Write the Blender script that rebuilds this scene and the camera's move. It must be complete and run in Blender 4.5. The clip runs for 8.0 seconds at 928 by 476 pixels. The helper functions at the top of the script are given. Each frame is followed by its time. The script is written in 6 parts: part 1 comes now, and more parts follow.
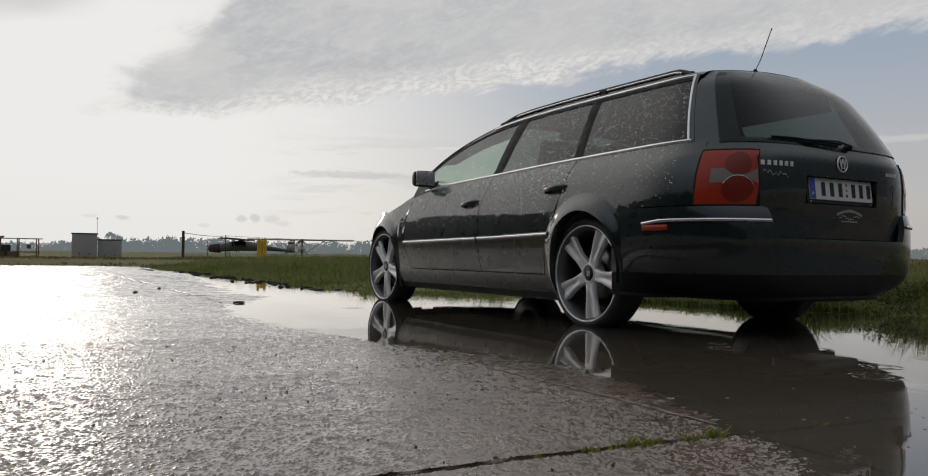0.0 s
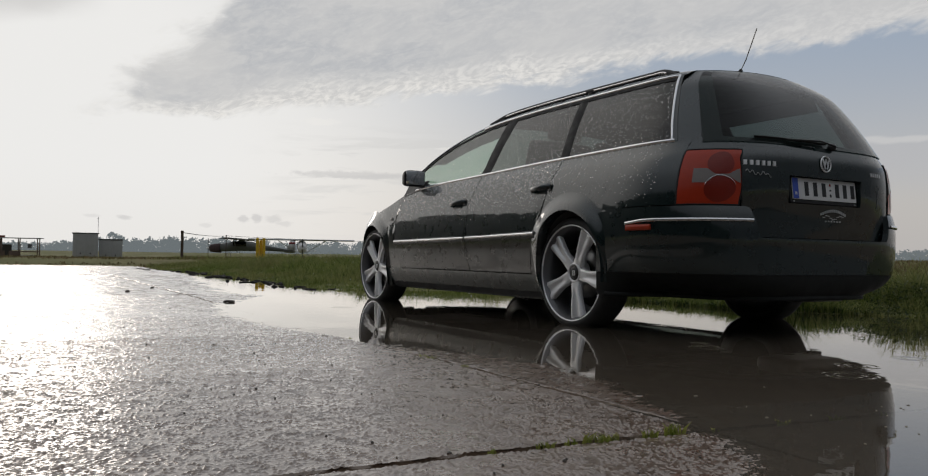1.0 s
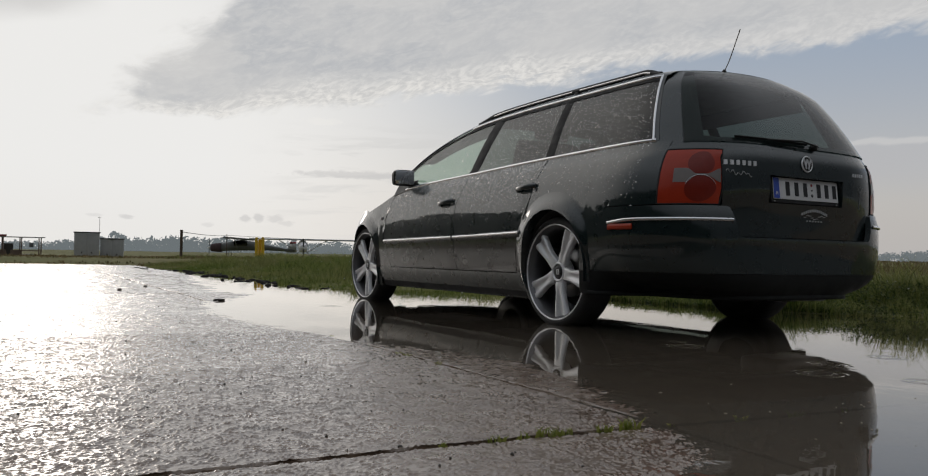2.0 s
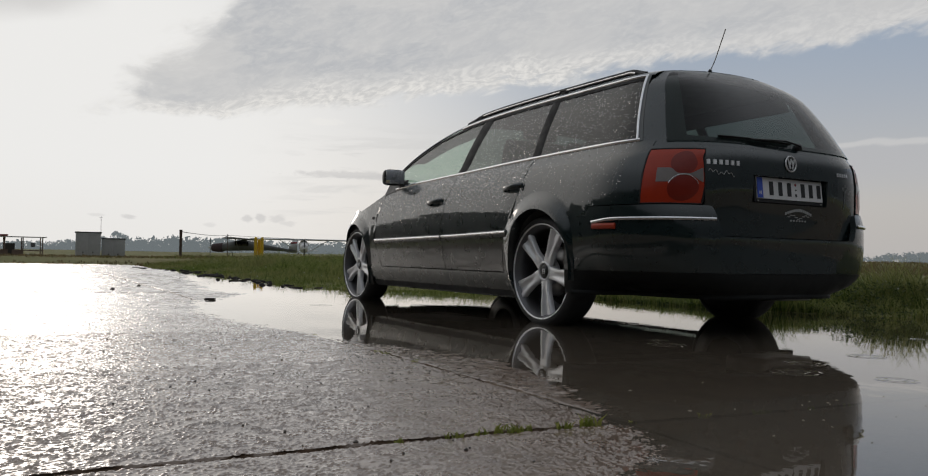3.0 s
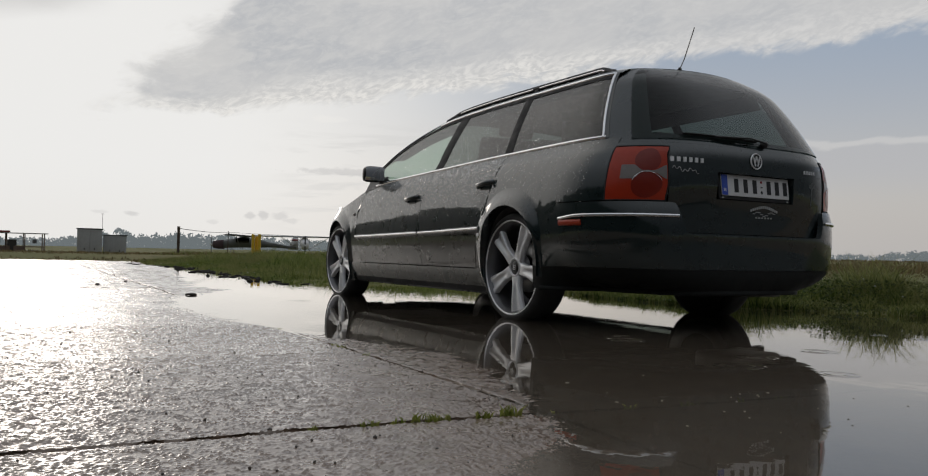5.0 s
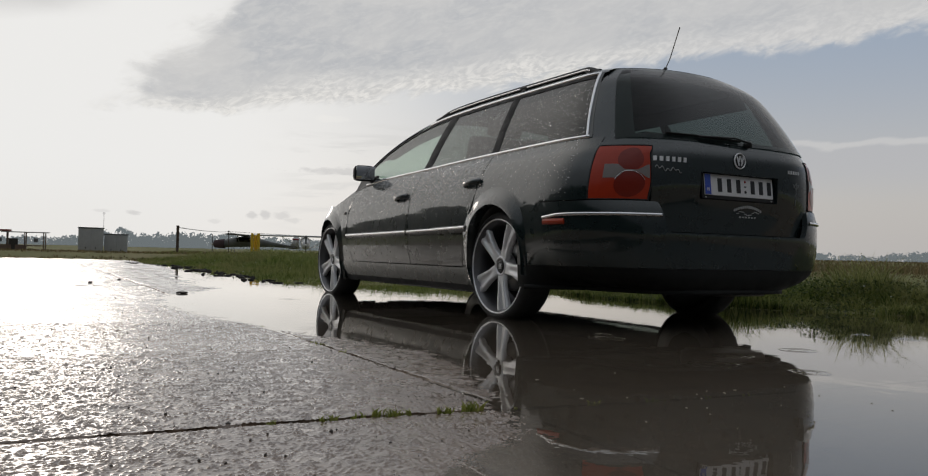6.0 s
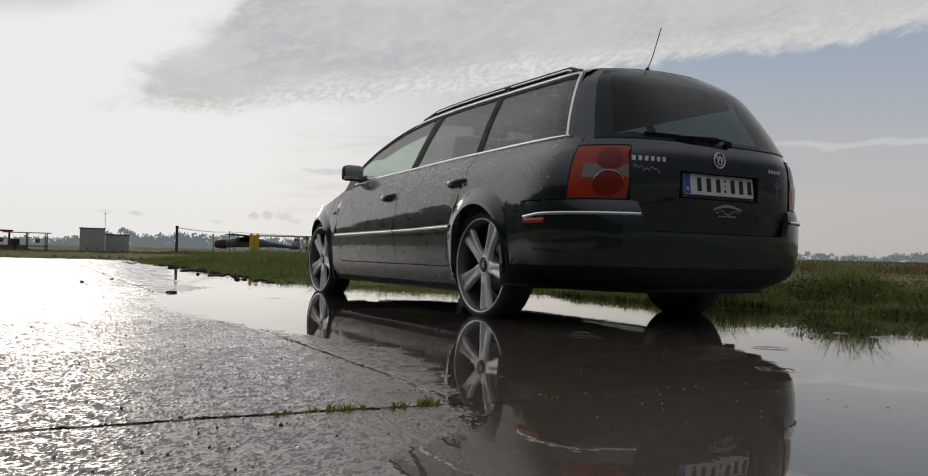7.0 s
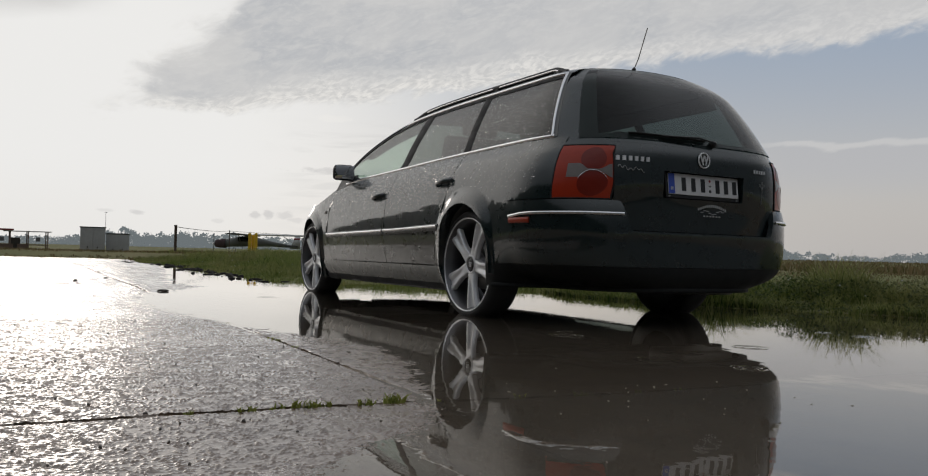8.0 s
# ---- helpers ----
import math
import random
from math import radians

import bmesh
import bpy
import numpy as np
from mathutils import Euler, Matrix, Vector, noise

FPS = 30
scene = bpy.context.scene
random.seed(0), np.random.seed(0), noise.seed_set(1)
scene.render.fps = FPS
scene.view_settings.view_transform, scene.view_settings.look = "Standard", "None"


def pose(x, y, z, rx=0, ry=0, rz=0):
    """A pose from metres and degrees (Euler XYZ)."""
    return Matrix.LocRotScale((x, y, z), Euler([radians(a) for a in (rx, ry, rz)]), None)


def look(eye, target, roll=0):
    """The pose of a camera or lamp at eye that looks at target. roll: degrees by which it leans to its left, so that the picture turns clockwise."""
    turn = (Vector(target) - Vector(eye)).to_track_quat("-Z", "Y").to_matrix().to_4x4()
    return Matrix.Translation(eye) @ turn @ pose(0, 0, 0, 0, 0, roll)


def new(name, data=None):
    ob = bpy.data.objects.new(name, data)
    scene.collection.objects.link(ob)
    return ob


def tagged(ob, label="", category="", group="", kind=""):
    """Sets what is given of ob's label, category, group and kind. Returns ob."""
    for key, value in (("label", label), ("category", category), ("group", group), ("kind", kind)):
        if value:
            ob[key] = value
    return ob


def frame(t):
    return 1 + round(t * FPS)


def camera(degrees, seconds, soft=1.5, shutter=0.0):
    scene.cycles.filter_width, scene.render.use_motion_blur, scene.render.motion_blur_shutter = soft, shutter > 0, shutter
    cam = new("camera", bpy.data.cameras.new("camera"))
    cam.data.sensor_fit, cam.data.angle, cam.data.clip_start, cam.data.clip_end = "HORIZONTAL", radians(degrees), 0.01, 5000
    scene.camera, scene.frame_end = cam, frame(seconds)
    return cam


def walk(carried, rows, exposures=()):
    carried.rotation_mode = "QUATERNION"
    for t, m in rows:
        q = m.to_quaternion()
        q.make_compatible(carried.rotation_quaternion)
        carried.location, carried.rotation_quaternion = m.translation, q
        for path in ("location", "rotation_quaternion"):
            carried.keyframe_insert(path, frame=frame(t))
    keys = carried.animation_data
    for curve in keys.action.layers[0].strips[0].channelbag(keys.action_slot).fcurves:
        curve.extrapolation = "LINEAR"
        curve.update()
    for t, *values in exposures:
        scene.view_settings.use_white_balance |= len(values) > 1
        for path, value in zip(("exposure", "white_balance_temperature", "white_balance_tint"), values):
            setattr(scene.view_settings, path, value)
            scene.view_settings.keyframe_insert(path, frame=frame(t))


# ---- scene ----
cam = camera(59.1, 8.0, soft=1.1)
PATH = [
    (0, (-3.798, -3.675, 0.397), (-2.774, -1.957, 0.438), 0.8),
    (0.5, (-3.763, -3.696, 0.395), (-2.741, -1.978, 0.436), 0.8),
    (1, (-3.726, -3.731, 0.392), (-2.705, -2.011, 0.434), 0.9),
    (1.5, (-3.69, -3.77, 0.389), (-2.671, -2.049, 0.431), 1.0),
    (3, (-3.582, -3.86, 0.382), (-2.569, -2.136, 0.425), 1.1),
    (3.5, (-3.549, -3.891, 0.38), (-2.537, -2.166, 0.422), 1.2),
    (4, (-3.518, -3.922, 0.378), (-2.507, -2.196, 0.418), 1.2),
    (4.5, (-3.481, -3.957, 0.377), (-2.472, -2.231, 0.415), 1.2),
    (6, (-3.374, -4.049, 0.371), (-2.37, -2.32, 0.408), 1.4),
    (6.5, (-3.334, -4.086, 0.367), (-2.332, -2.356, 0.404), 1.4),
    (7, (-3.292, -4.128, 0.366), (-2.292, -2.396, 0.404), 1.4),
    (7.5, (-3.258, -4.164, 0.366), (-2.259, -2.432, 0.403), 1.4),
    (8, (-3.231, -4.187, 0.366), (-2.233, -2.454, 0.403), 1.5),
]
walk(cam, [(t, look(eye, target, roll)) for t, eye, target, roll in PATH])

# ---- light ----
SUN_AZ, SUN_EL = radians(2.5), radians(12.0)      # azimuth from +Y towards +X
world = bpy.data.worlds.new("sky")
scene.world = world
world.use_nodes = True
wt = world.node_tree
wt.nodes.clear()


class Net:
    """Small wrapper to write node trees as expressions."""

    def __init__(self, tree):
        self.t = tree

    def n(self, kind):
        return self.t.nodes.new(kind)

    def put(self, sock, v):
        if hasattr(v, "is_output"):
            self.t.links.new(v, sock)
        elif v is not None:
            if sock.type == "RGBA" and not hasattr(v, "__len__"):
                v = (v, v, v, 1)
            if sock.type == "RGBA" and len(v) == 3:
                v = (*v, 1)
            sock.default_value = v

    def m(self, op, a, b=None, c=None, clamp=False):
        nd = self.n("ShaderNodeMath")
        nd.operation, nd.use_clamp = op, clamp
        for i, v in enumerate((a, b, c)):
            if v is not None:
                self.put(nd.inputs[i], v)
        return nd.outputs[0]

    def mix(self, f, a, b, blend="MIX"):
        nd = self.n("ShaderNodeMix")
        nd.data_type, nd.blend_type, nd.clamp_factor = "RGBA", blend, True
        self.put(nd.inputs[0], f)
        self.put(nd.inputs[6], a)
        self.put(nd.inputs[7], b)
        return nd.outputs[2]

    def ramp(self, f, lo, hi, a=0.0, b=1.0, smooth=True):
        nd = self.n("ShaderNodeMapRange")
        nd.interpolation_type, nd.clamp = "SMOOTHSTEP" if smooth else "LINEAR", True
        for i, v in enumerate((f, lo, hi, a, b)):
            self.put(nd.inputs[i], v)
        return nd.outputs[0]

    def noise(self, vec, scale, detail=4.0, rough=0.55, dist=0.0):
        nd = self.n("ShaderNodeTexNoise")
        if vec is not None:
            self.put(nd.inputs["Vector"], vec)
        self.put(nd.inputs["Scale"], scale)
        self.put(nd.inputs["Detail"], detail)
        self.put(nd.inputs["Roughness"], rough)
        self.put(nd.inputs["Distortion"], dist)
        return nd.outputs["Fac"]

    def xyz(self, x, y, z):
        nd = self.n("ShaderNodeCombineXYZ")
        for i, v in enumerate((x, y, z)):
            self.put(nd.inputs[i], v)
        return nd.outputs[0]

    def split(self, v):
        nd = self.n("ShaderNodeSeparateXYZ")
        self.put(nd.inputs[0], v)
        return nd.outputs


def build_sky():
    k = Net(wt)
    d = k.n("ShaderNodeTexCoord").outputs["Generated"]
    x, y, z = k.split(d)
    az = k.m("MULTIPLY", k.m("ARCTAN2", x, y), 57.2958)          # degrees from +Y towards +X
    el = k.m("MULTIPLY", k.m("ARCSINE", z), 57.2958)
    sky = k.n("ShaderNodeTexSky")
    sky.sky_type = "NISHITA"
    sky.sun_disc, sky.sun_elevation, sky.sun_rotation = False, SUN_EL, SUN_AZ
    sky.air_density, sky.dust_density, sky.ozone_density = 1.0, 2.0, 1.2
    blue = k.mix(1.0, sky.outputs[0], (0.060, 0.060, 0.060), "MULTIPLY")
    # pale washed blue of the clear part of the sky
    high = k.ramp(el, 2.0, 16.0)
    pale = k.mix(high, (0.56, 0.54, 0.525), (0.355, 0.420, 0.520))
    clear = k.mix(0.85, blue, pale)
    # veil and glare round the sun
    da = k.m("SUBTRACT", az, 2.5)
    da = k.m("MULTIPLY", da, k.ramp(da, -6.0, 2.0, 0.42, 1.0))
    de = k.m("SUBTRACT", el, 8.0)
    sun_r = k.m("SQRT", k.m("ADD", k.m("POWER", da, 2.0), k.m("MULTIPLY", k.m("POWER", de, 2.0), 1.7)))
    glow = k.ramp(sun_r, 10.0, 40.0, 1.0, 0.0)
    clear = k.mix(glow, clear, (0.84, 0.832, 0.815))
    low = k.m("MULTIPLY", k.ramp(el, 6.0, 0.0), 0.55)
    clear = k.mix(low, clear, k.mix(k.ramp(az, 12.0, 62.0), (0.80, 0.775, 0.74), (0.455, 0.435, 0.425)))
    # unseen sky left of the sun, made warmer and brighter for the doors
    clear = k.mix(k.m("MULTIPLY", k.ramp(az, -4.0, -24.0), 0.85), clear, (0.92, 0.885, 0.83))
    # cloud bank, rising to the right, with a billowed bright lower fringe
    edge = k.m("ADD", 8.95, k.ramp(az, 12.0, 46.0, 0.0, 4.45, False))
    edge = k.m("ADD", edge, k.ramp(az, 46.0, 66.0, 0.0, 1.1, False))
    h0 = k.m("SUBTRACT", el, edge)
    warp = k.noise(k.xyz(k.m("MULTIPLY", az, 0.16), k.m("MULTIPLY", h0, 0.40), 7.0), 1.0, 3.0, 0.5)
    shear = k.m("SUBTRACT", az, k.m("MULTIPLY", h0, 0.45))
    p = k.xyz(k.m("ADD", k.m("MULTIPLY", shear, 0.145), k.m("MULTIPLY", warp, 0.45)), k.m("ADD", k.m("MULTIPLY", h0, 0.29), k.m("MULTIPLY", warp, 0.5)), 0.0)
    n1 = k.noise(p, 1.5, 5.0, 0.52)
    n2 = k.noise(p, 5.5, 5.0, 0.55, 0.3)
    n3 = k.noise(p, 0.62, 3.0, 0.5)
    n4 = k.noise(p, 13.0, 5.0, 0.58, 0.4)
    h = k.m("ADD", h0, k.m("MULTIPLY", k.m("SUBTRACT", n1, 0.5), 2.6))
    h = k.m("ADD", h, k.m("MULTIPLY", k.m("SUBTRACT", n2, 0.5), 1.6))
    left = k.m("ADD", k.m("SUBTRACT", az, 6.0), k.m("MULTIPLY", k.m("SUBTRACT", n1, 0.5), 9.0))
    left = k.m("ADD", left, k.m("MULTIPLY", k.m("SUBTRACT", n4, 0.5), 3.0))
    left = k.m("SUBTRACT", left, k.m("MULTIPLY", k.m("MAXIMUM", k.m("SUBTRACT", el, 9.0), 0.0), 0.95))
    mask = k.m("MULTIPLY", k.ramp(h, -0.45, 0.55), k.ramp(left, -1.2, 2.4))
    core = k.m("MULTIPLY", k.ramp(h, k.ramp(az, 10.0, 20.0, 0.0, 0.6), k.ramp(az, 10.0, 20.0, 1.1, 2.4)), k.ramp(left, -0.8, 2.6))
    body = k.mix(k.ramp(n3, 0.36, 0.62), (0.455, 0.468, 0.490), (0.565, 0.562, 0.560))
    body = k.mix(k.m("MULTIPLY", k.ramp(n2, 0.40, 0.70), 0.55), body, (0.61, 0.605, 0.595))
    body = k.mix(k.m("MULTIPLY", k.ramp(n4, 0.40, 0.70), 0.22), body, (0.66, 0.655, 0.64))
    body = k.mix(k.m("MULTIPLY", k.ramp(az, 16.0, 6.0), 0.35), body, (0.66, 0.65, 0.635))
    billow = k.ramp(k.m("ADD", k.m("MULTIPLY", n4, 0.65), k.m("MULTIPLY", n2, 0.35)), 0.38, 0.64)
    fringe = k.mix(billow, (0.59, 0.585, 0.575), (0.80, 0.78, 0.745))
    fringe = k.mix(k.m("MULTIPLY", k.ramp(az, 34.0, 48.0), 0.55), fringe, (0.56, 0.56, 0.565))
    cloud = k.mix(core, fringe, body)
    out = k.mix(k.m("MULTIPLY", mask, 0.94), clear, cloud)
    # soft grey corner of another cloud, high over the sun
    corner = k.m("MULTIPLY", k.ramp(k.m("ADD", k.m("SUBTRACT", el, k.m("MULTIPLY", az, 0.20)), k.m("MULTIPLY", n1, 1.2)), 13.6, 15.4), k.ramp(az, 7.5, 3.5))
    out = k.mix(k.m("MULTIPLY", corner, 0.75), out, (0.60, 0.59, 0.58))
    # far cloud bank low on the right, with a bright upper rim
    bt = k.m("ADD", el, k.m("MULTIPLY", k.m("SUBTRACT", n1, 0.5), 1.5))
    band = k.m("MULTIPLY", k.ramp(bt, 7.5, 7.0), k.ramp(az, 47.5, 52.0))
    band = k.m("MULTIPLY", band, k.ramp(el, 3.6, 6.4))
    out = k.mix(k.m("MULTIPLY", band, 0.75), out, (0.465, 0.468, 0.485))
    rim = k.m("MULTIPLY", k.m("MULTIPLY", k.ramp(bt, 7.75, 7.55), k.ramp(bt, 7.15, 7.4)), k.ramp(az, 48.0, 52.0))
    out = k.mix(k.m("MULTIPLY", rim, 0.45), out, (0.66, 0.645, 0.63))
    # faint veils low in front of the bonnet
    veil = k.noise(k.xyz(k.m("MULTIPLY", az, 0.09), k.m("MULTIPLY", el, 0.75), 4.0), 1.6, 5.0, 0.55, 0.4)
    veil = k.m("MULTIPLY", k.ramp(veil, 0.50, 0.64), k.m("MULTIPLY", k.ramp(az, 15.0, 22.0), k.ramp(az, 50.0, 34.0)))
    veil = k.m("MULTIPLY", veil, k.m("MULTIPLY", k.ramp(el, 0.8, 2.2), k.ramp(el, 9.6, 7.0)))
    out = k.mix(k.m("MULTIPLY", veil, 0.42), out, (0.60, 0.595, 0.585))
    # one long thin cloud and a few small puffs over the field
    ragged = k.noise(k.xyz(k.m("MULTIPLY", az, 1.4), k.m("MULTIPLY", el, 3.2), 2.0), 1.0, 4.0, 0.6)
    for a0, e0, w, hh, amount in ((23.0, 5.42, 4.9, 0.30, 0.55), (15.6, 2.20, 0.42, 0.30, 0.55), (16.45, 2.30, 0.40, 0.34, 0.60), (17.6, 2.28, 0.65, 0.30, 0.45), (18.3, 1.95, 0.60, 0.22, 0.35),
                                  (8.10, 2.10, 0.50, 0.18, 0.55), (6.2, 2.15, 0.60, 0.14, 0.30), (13.2, 1.75, 0.45, 0.20, 0.30), (20.6, 9.0, 1.3, 0.28, -0.35), (29.5, 7.4, 1.2, 0.10, -0.30)):
        rr = k.m("SQRT", k.m("ADD", k.m("POWER", k.m("DIVIDE", k.m("SUBTRACT", az, a0), w), 2.0), k.m("POWER", k.m("DIVIDE", k.m("SUBTRACT", el, e0), hh), 2.0)))
        rr = k.m("ADD", rr, k.m("MULTIPLY", k.m("SUBTRACT", ragged, 0.5), 1.6))
        out = k.mix(k.m("MULTIPLY", k.ramp(rr, 1.15, 0.45), abs(amount)), out, (0.55, 0.54, 0.535) if amount > 0 else (0.86, 0.84, 0.80))
    # bright veil added on the sun's side, beyond the view, to light the flank
    out = k.mix(k.m("MULTIPLY", k.m("MULTIPLY", k.m("MULTIPLY", k.ramp(az, -1.5, -14.0), k.ramp(az, -46.0, -28.0)), k.ramp(el, 66.0, 36.0)), 0.85), out, (0.98, 0.95, 0.91))
    # the rest of the sky, unseen: grey overhead, darkened low behind for the tailgate
    back = k.m("MAXIMUM", k.ramp(az, 75.0, 118.0), k.ramp(az, -32.0, -60.0))
    over = k.ramp(k.m("SUBTRACT", el, k.ramp(az, 14.0, -22.0, 0.0, 20.0)), 22.0, 50.0)
    out = k.mix(over, out, k.mix(n3, (0.35, 0.37, 0.405), (0.50, 0.51, 0.53)))
    rear_dark = k.mix(k.ramp(el, 4.0, 46.0), (0.046, 0.050, 0.056), (0.42, 0.445, 0.48))
    out = k.mix(back, out, rear_dark)
    bg = k.n("ShaderNodeBackground")
    k.put(bg.inputs["Color"], out)
    bg.inputs["Strength"].default_value = 1.0
    wt.links.new(bg.outputs[0], k.n("ShaderNodeOutputWorld").inputs[0])


build_sky()
sun = new("sun", bpy.data.lights.new("sun", "SUN"))
sun.data.energy, sun.data.angle, sun.data.color = 0.10, radians(10.0), (1.0, 0.90, 0.80)
sun_dir = Vector((math.sin(SUN_AZ) * math.cos(SUN_EL), math.cos(SUN_AZ) * math.cos(SUN_EL), math.sin(SUN_EL)))
sun.matrix_world = look(sun_dir * 60, (0, 0, 0))
scene.view_settings.exposure = 0.0


# ---- materials ----
def material(name):
    mat = bpy.data.materials.new(name)
    mat.use_nodes = True
    mat.node_tree.nodes.clear()
    k = Net(mat.node_tree)
    b = k.n("ShaderNodeBsdfPrincipled")
    o = k.n("ShaderNodeOutputMaterial")
    mat.node_tree.links.new(b.outputs[0], o.inputs[0])
    return mat, k, b, o


def where(k, kind="Object"):
    return k.n("ShaderNodeTexCoord").outputs[kind]


def bump(k, b, height, strength, dist):
    nd = k.n("ShaderNodeBump")
    k.put(nd.inputs["Strength"], strength)
    k.put(nd.inputs["Distance"], dist)
    k.put(nd.inputs["Height"], height)
    k.put(b.inputs["Normal"], nd.outputs[0])
    return nd.outputs[0]


def simple(name, col, rough=0.5, metal=0.0, vary=0.15, scale=30.0, coat=0.0, grain=0.0):
    mat, k, b, o = material(name)
    p = where(k)
    f = k.noise(p, scale, 5.0)
    dark = tuple(c * (1 - vary) for c in col)
    light = tuple(min(1, c * (1 + vary)) for c in col)
    k.put(b.inputs["Base Color"], k.mix(f, dark, light))
    k.put(b.inputs["Roughness"], k.ramp(k.noise(p, scale * 0.3, 3.0), 0.3, 0.7, rough * 0.85, min(1, rough * 1.15)))
    b.inputs["Metallic"].default_value = metal
    b.inputs["Coat Weight"].default_value = coat
    b.inputs["Coat Roughness"].default_value = 0.04
    if grain:
        bump(k, b, k.noise(p, scale * 4, 3.0), grain, 0.002)
    return mat


def paint_material():
    mat, k, b, o = material("dark green paint")
    p = where(k)
    flake = k.noise(p, 900.0, 1.0)
    col = k.mix(flake, (0.0095, 0.0165, 0.0175), (0.0150, 0.0265, 0.0275))
    px, py, pz = k.split(p)
    # road film on the lower doors, strengthened to paint light off the ground
    spray_bounce = k.m("MULTIPLY", k.ramp(k.m("ADD", pz, k.m("MULTIPLY", k.noise(p, 5.0, 5.0), 0.22)), 0.74, 0.36), k.m("MULTIPLY", k.ramp(py, -0.30, 0.10), k.ramp(pz, 0.265, 0.31)))
    k.put(b.inputs["Base Color"], k.mix(k.m("MULTIPLY", spray_bounce, 0.75), col, (0.095, 0.086, 0.076)))
    b.inputs["Metallic"].default_value = 0.0
    b.inputs["Specular IOR Level"].default_value = 0.15
    k.put(b.inputs["Roughness"], k.ramp(k.noise(p, 14.0, 5.0), 0.35, 0.75, 0.26, 0.42))
    b.inputs["Coat Weight"].default_value = 1.0
    b.inputs["Coat IOR"].default_value = 1.72
    k.put(b.inputs["Coat Roughness"], k.ramp(k.noise(p, 9.0, 5.0), 0.4, 0.7, 0.012, 0.05))
    bump(k, b, k.noise(p, 160.0, 2.0), 0.02, 0.001)
    return mat


def glass_material(name, tint, extra=0.0):
    """A tinted pane: light through it is coloured, its face mirrors by Fresnel."""
    mat, k, b, o = material(name)
    mat.node_tree.nodes.remove(b)
    tr = k.n("ShaderNodeBsdfTransparent")
    k.put(tr.inputs[0], tint)
    gl = k.n("ShaderNodeBsdfGlossy")
    k.put(gl.inputs["Color"], (0.95, 0.95, 0.95))
    k.put(gl.inputs["Roughness"], 0.015)
    fr = k.n("ShaderNodeLayerWeight")
    fr.inputs[0].default_value = 0.5
    schlick = k.m("ADD", 0.045, k.m("MULTIPLY", k.m("POWER", fr.outputs["Facing"], 4.2), 0.94))
    mx = k.n("ShaderNodeMixShader")
    k.put(mx.inputs[0], k.m("ADD", schlick, extra, clamp=True))
    mat.node_tree.links.new(tr.outputs[0], mx.inputs[1])
    mat.node_tree.links.new(gl.outputs[0], mx.inputs[2])
    mat.node_tree.links.new(mx.outputs[0], o.inputs[0])
    return mat


def water_material():
    mat, k, b, o = material("puddle water")
    mat.node_tree.nodes.remove(b)
    p = where(k)
    tr = k.n("ShaderNodeBsdfTransparent")
    k.put(tr.inputs[0], (0.82, 0.80, 0.755))
    gl = k.n("ShaderNodeBsdfGlossy")
    k.put(gl.inputs["Color"], (0.99, 0.966, 0.935))
    k.put(gl.inputs["Roughness"], 0.012)
    sx, sy, sz = k.split(p)
    ripple = k.noise(k.xyz(k.m("MULTIPLY", sx, 1.0), k.m("MULTIPLY", sy, 0.5), 0.0), 5.0, 3.0, 0.5)
    fine = k.noise(p, 26.0, 2.0, 0.5)
    bp = k.n("ShaderNodeBump")
    k.put(bp.inputs["Strength"], 0.065)
    k.put(bp.inputs["Distance"], 0.012)
    k.put(bp.inputs["Height"], k.m("ADD", ripple, k.m("MULTIPLY", fine, 0.10)))
    k.put(gl.inputs["Normal"], bp.outputs[0])
    fr = k.n("ShaderNodeFresnel")
    fr.inputs[0].default_value = 1.33
    mud = k.n("ShaderNodeBsdfDiffuse")
    silt = k.mix(k.noise(p, 1.1, 5.0), (0.190, 0.158, 0.120), (0.280, 0.238, 0.188))
    silt = k.mix(k.m("MULTIPLY", k.ramp(k.noise(p, 42.0, 5.0, 0.7), 0.46, 0.66), 0.62), silt, (0.075, 0.060, 0.045))
    silt = k.mix(k.m("MULTIPLY", k.ramp(k.noise(p, 75.0, 2.0, 0.5), 0.64, 0.72), k.ramp(k.noise(p, 2.3, 3.0), 0.45, 0.65, 0.1, 0.9)), silt, (0.42, 0.22, 0.15))
    k.put(mud.inputs[0], silt)
    murk = k.n("ShaderNodeMixShader")
    murk.inputs[0].default_value = 0.42
    mat.node_tree.links.new(tr.outputs[0], murk.inputs[1])
    mat.node_tree.links.new(mud.outputs[0], murk.inputs[2])
    mx = k.n("ShaderNodeMixShader")
    k.put(mx.inputs[0], k.m("MULTIPLY", fr.outputs[0], 1.36, clamp=True))
    mat.node_tree.links.new(murk.outputs[0], mx.inputs[1])
    mat.node_tree.links.new(gl.outputs[0], mx.inputs[2])
    mat.node_tree.links.new(mx.outputs[0], o.inputs[0])
    return mat


